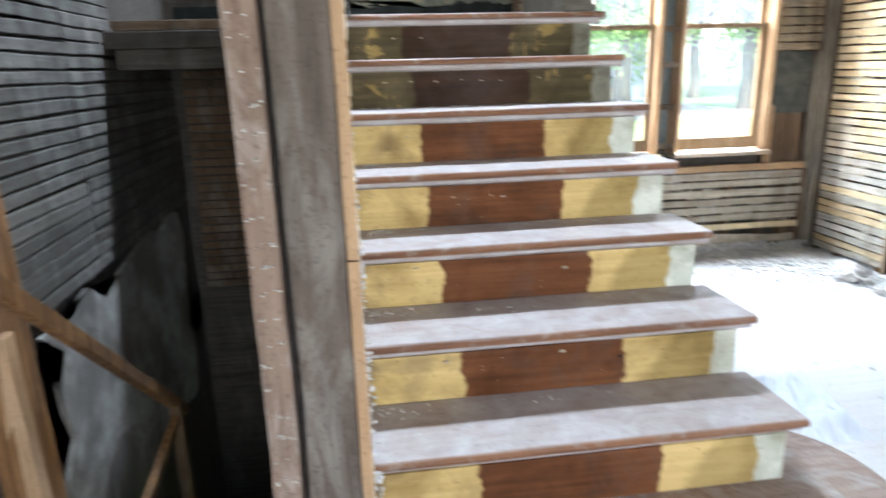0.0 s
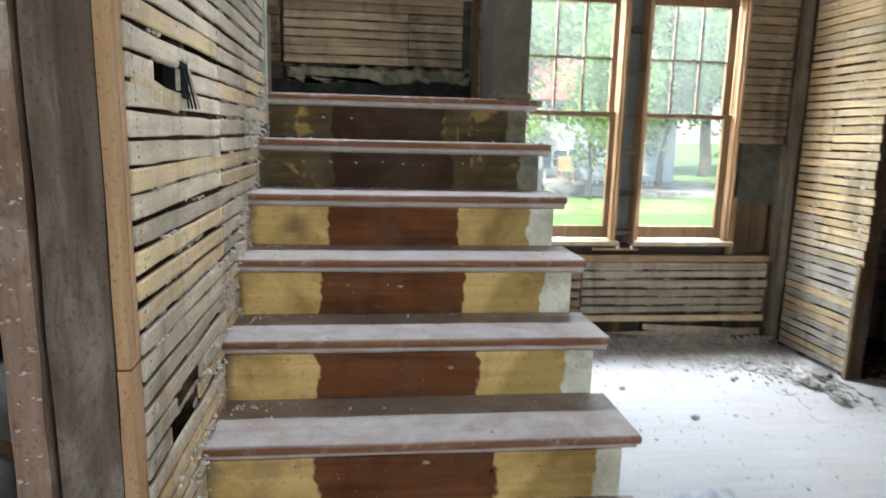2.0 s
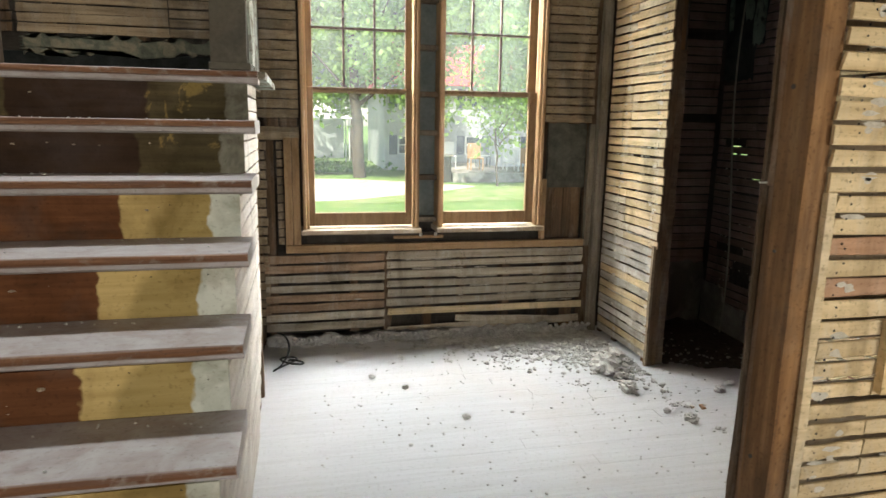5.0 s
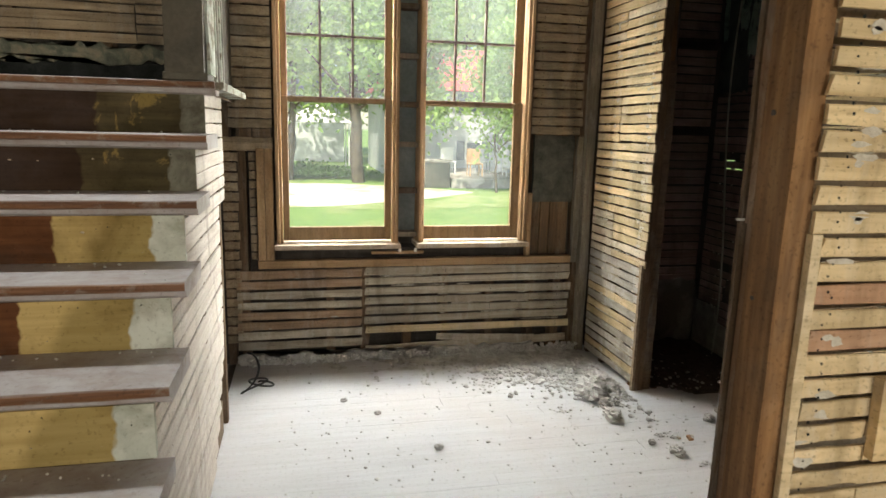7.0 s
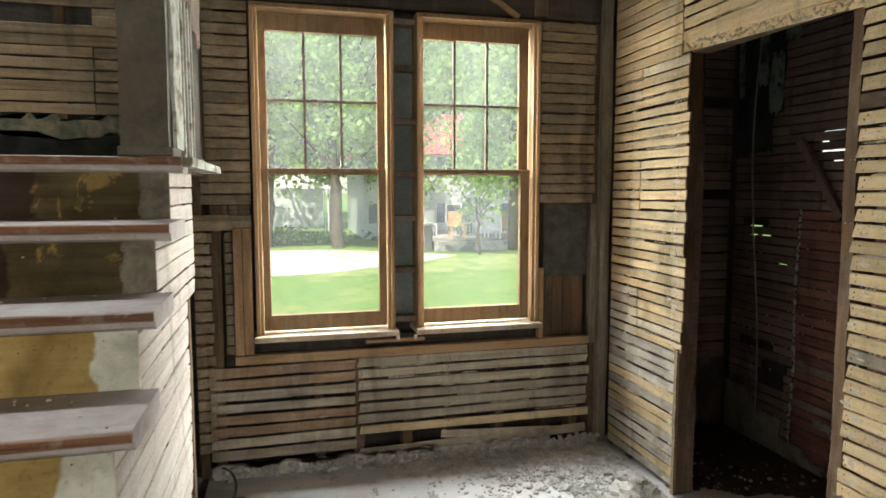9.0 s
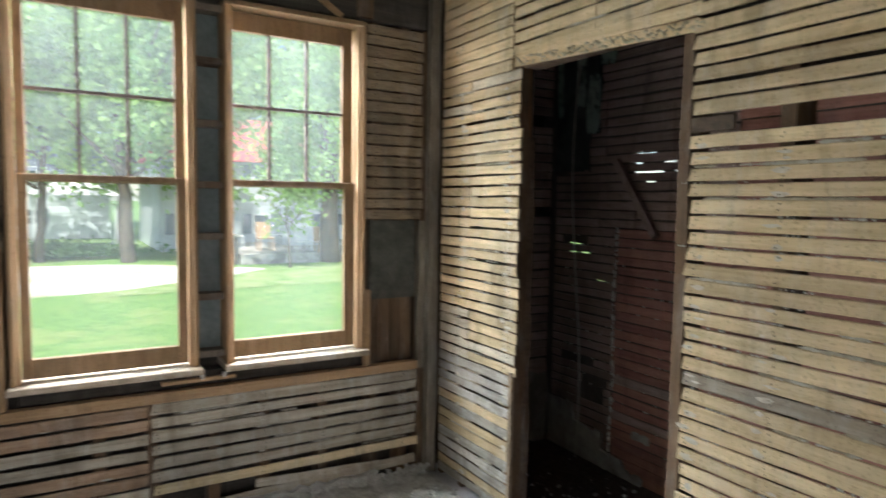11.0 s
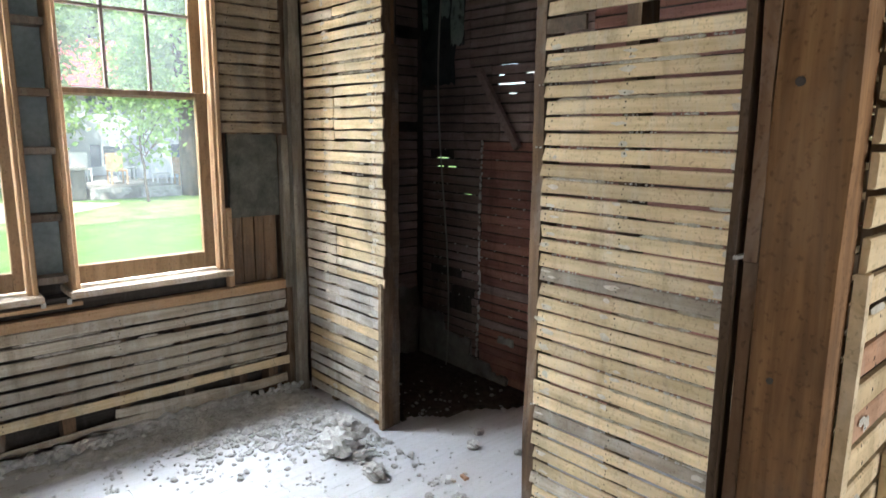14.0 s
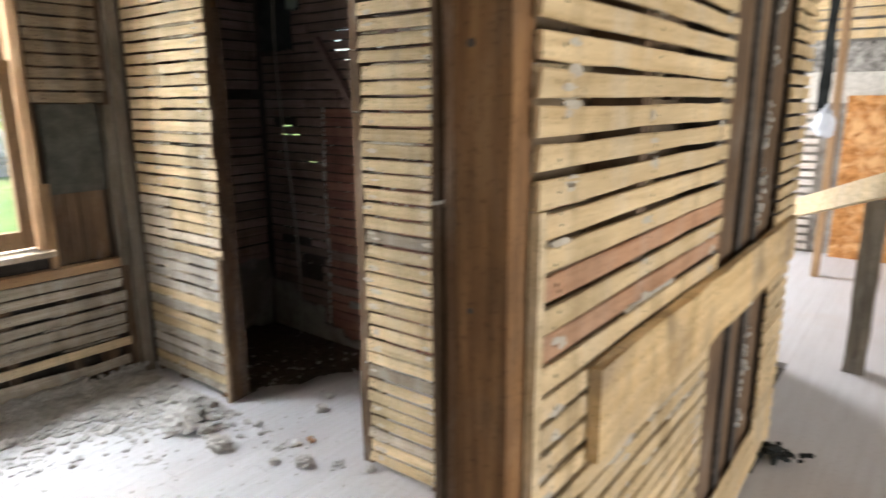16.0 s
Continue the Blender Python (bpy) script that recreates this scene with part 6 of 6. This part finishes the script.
def house(x, y, w, d, h, roof_h, roof_mat, label):
    ho = thing("house", label, "house", (x, y, GZ))
    bm = bmesh.new()
    box(bm, -w / 2, w / 2, 0, d, 0, h)
    k = 0
    z = 0.1
    while z < h - 0.1:
        box(bm, -w / 2 - 0.012, w / 2 + 0.012, -0.02, -0.001, z, z + 0.15)
        z += 0.19
    part("wall", bm, M_SIDING, ho, "pale clapboard wall")
    bm = bmesh.new()
    o = 0.4
    v = [bm.verts.new(p) for p in ((-w / 2 - o, -o, h), (w / 2 + o, -o, h), (w / 2 + o, d + o, h), (-w / 2 - o, d + o, h), (-w / 2 - o, d / 2, h + roof_h), (w / 2 + o, d / 2, h + roof_h))]
    for f in ((0, 1, 5, 4), (2, 3, 4, 5), (0, 4, 3), (1, 2, 5), (3, 2, 1, 0)):
        bm.faces.new([v[i] for i in f])
    part("roof", bm, roof_mat, ho, "shingled gable roof")
    for s in range(2):
        for k in range(int(w // 2.9)):
            wx = -w / 2 + 0.9 + k * 2.9
            wi = thing("window", "dark window with white frame")
            wi.parent = ho
            z = 0.65 + s * 1.95
            bpart("frame", (wx - 0.36, wx + 0.36, -0.06, -0.025, z, z + 0.8), M_WHITE, wi, bevel=0)
            bpart("pane", (wx - 0.29, wx + 0.29, -0.07, -0.0605, z + 0.06, z + 0.74), M_DARKGLASS, wi, bevel=0)
            bpart("sash_bar", (wx - 0.29, wx + 0.29, -0.08, -0.0705, z + 0.38, z + 0.42), M_WHITE, wi, bevel=0)
            for sx in (-0.72, 0.38):
                bpart("shutter", (wx + sx, wx + sx + 0.34, -0.05, -0.025, z, z + 0.8), M_ROOF_GREY, wi, "bluish grey shutter", bevel=0)
    return ho


house(9.6, 27.5, 9, 7, 3.5, 2.1, M_ROOF_RED, "pale clapboard house with a red roof among trees")
house(-1.0, 37.0, 10, 8, 3.2, 2.2, M_ROOF_GREY, "low white clapboard house with a grey roof")
gz = thing("canopy_tent", "white garden canopy tent on thin poles", "tent", (2.4, 31.0, GZ), group="garden tents")
for sx in (-1.4, 1.4):
    for sy in (-1.2, 1.2):
        bm = bmesh.new()
        bmesh.ops.create_cone(bm, cap_ends=True, segments=8, radius1=0.03, radius2=0.03, depth=2.1, matrix=Matrix.Translation((sx, sy, 1.05)))
        part("pole", bm, M_WHITE, gz)
bm = bmesh.new()
bmesh.ops.create_cone(bm, cap_ends=True, segments=4, radius1=2.2, radius2=0.05, depth=0.8, matrix=Matrix.Translation((0, 0, 2.5)) @ Matrix.Rotation(math.pi / 4, 4, "Z"))
part("canopy", bm, M_WHITE, gz)
planter = thing("garden_box", "dark brick garden box beside the terrace", "planter", (6.05, 22.0, GZ))
bpart("body", (-0.55, 0.55, -0.4, 0.4, 0, 0.85), M_CEMENT, planter, bevel=0.02)
bpart("cap", (-0.62, 0.62, -0.47, 0.47, 0.851, 0.93), M_PLASTER, planter, bevel=0.02)
bm = bmesh.new()
box(bm, 6.65, 9.2, 21.5, 27.4, GZ, GZ + 0.32)
box(bm, 10.1, 15, 21.5, 27.4, GZ, GZ + 0.15)
box(bm, 9.2, 10.1, 22.2, 27.4, GZ, GZ + 0.15)
single("pavement", bm, M_PLASTER, "low grey stone terrace by the house", kind="structure")
for k in range(7):
    rr = random.Random(k)
    c = thing("garden_chair", "pale garden chair on the terrace", "chair", (7.1 + k * 0.7, 22.7 + rr.uniform(0, 1.8), GZ + (0.321 if k < 3 else 0.151)), group="garden chairs")
    mm = (M_WHITE, M_FRESH, M_METAL)[k % 3]
    bpart("seat", (-0.25, 0.25, -0.25, 0.25, 0.4, 0.45), mm, c, bevel=0.01)
    bpart("backrest", (-0.25, 0.25, 0.22, 0.27, 0.451, 0.95), mm, c, bevel=0.01)
    for lx in (-0.22, 0.22):
        for ly in (-0.22, 0.22):
            bpart("leg", (lx - 0.02, lx + 0.02, ly - 0.02, ly + 0.02, 0, 0.399), mm, c, bevel=0)
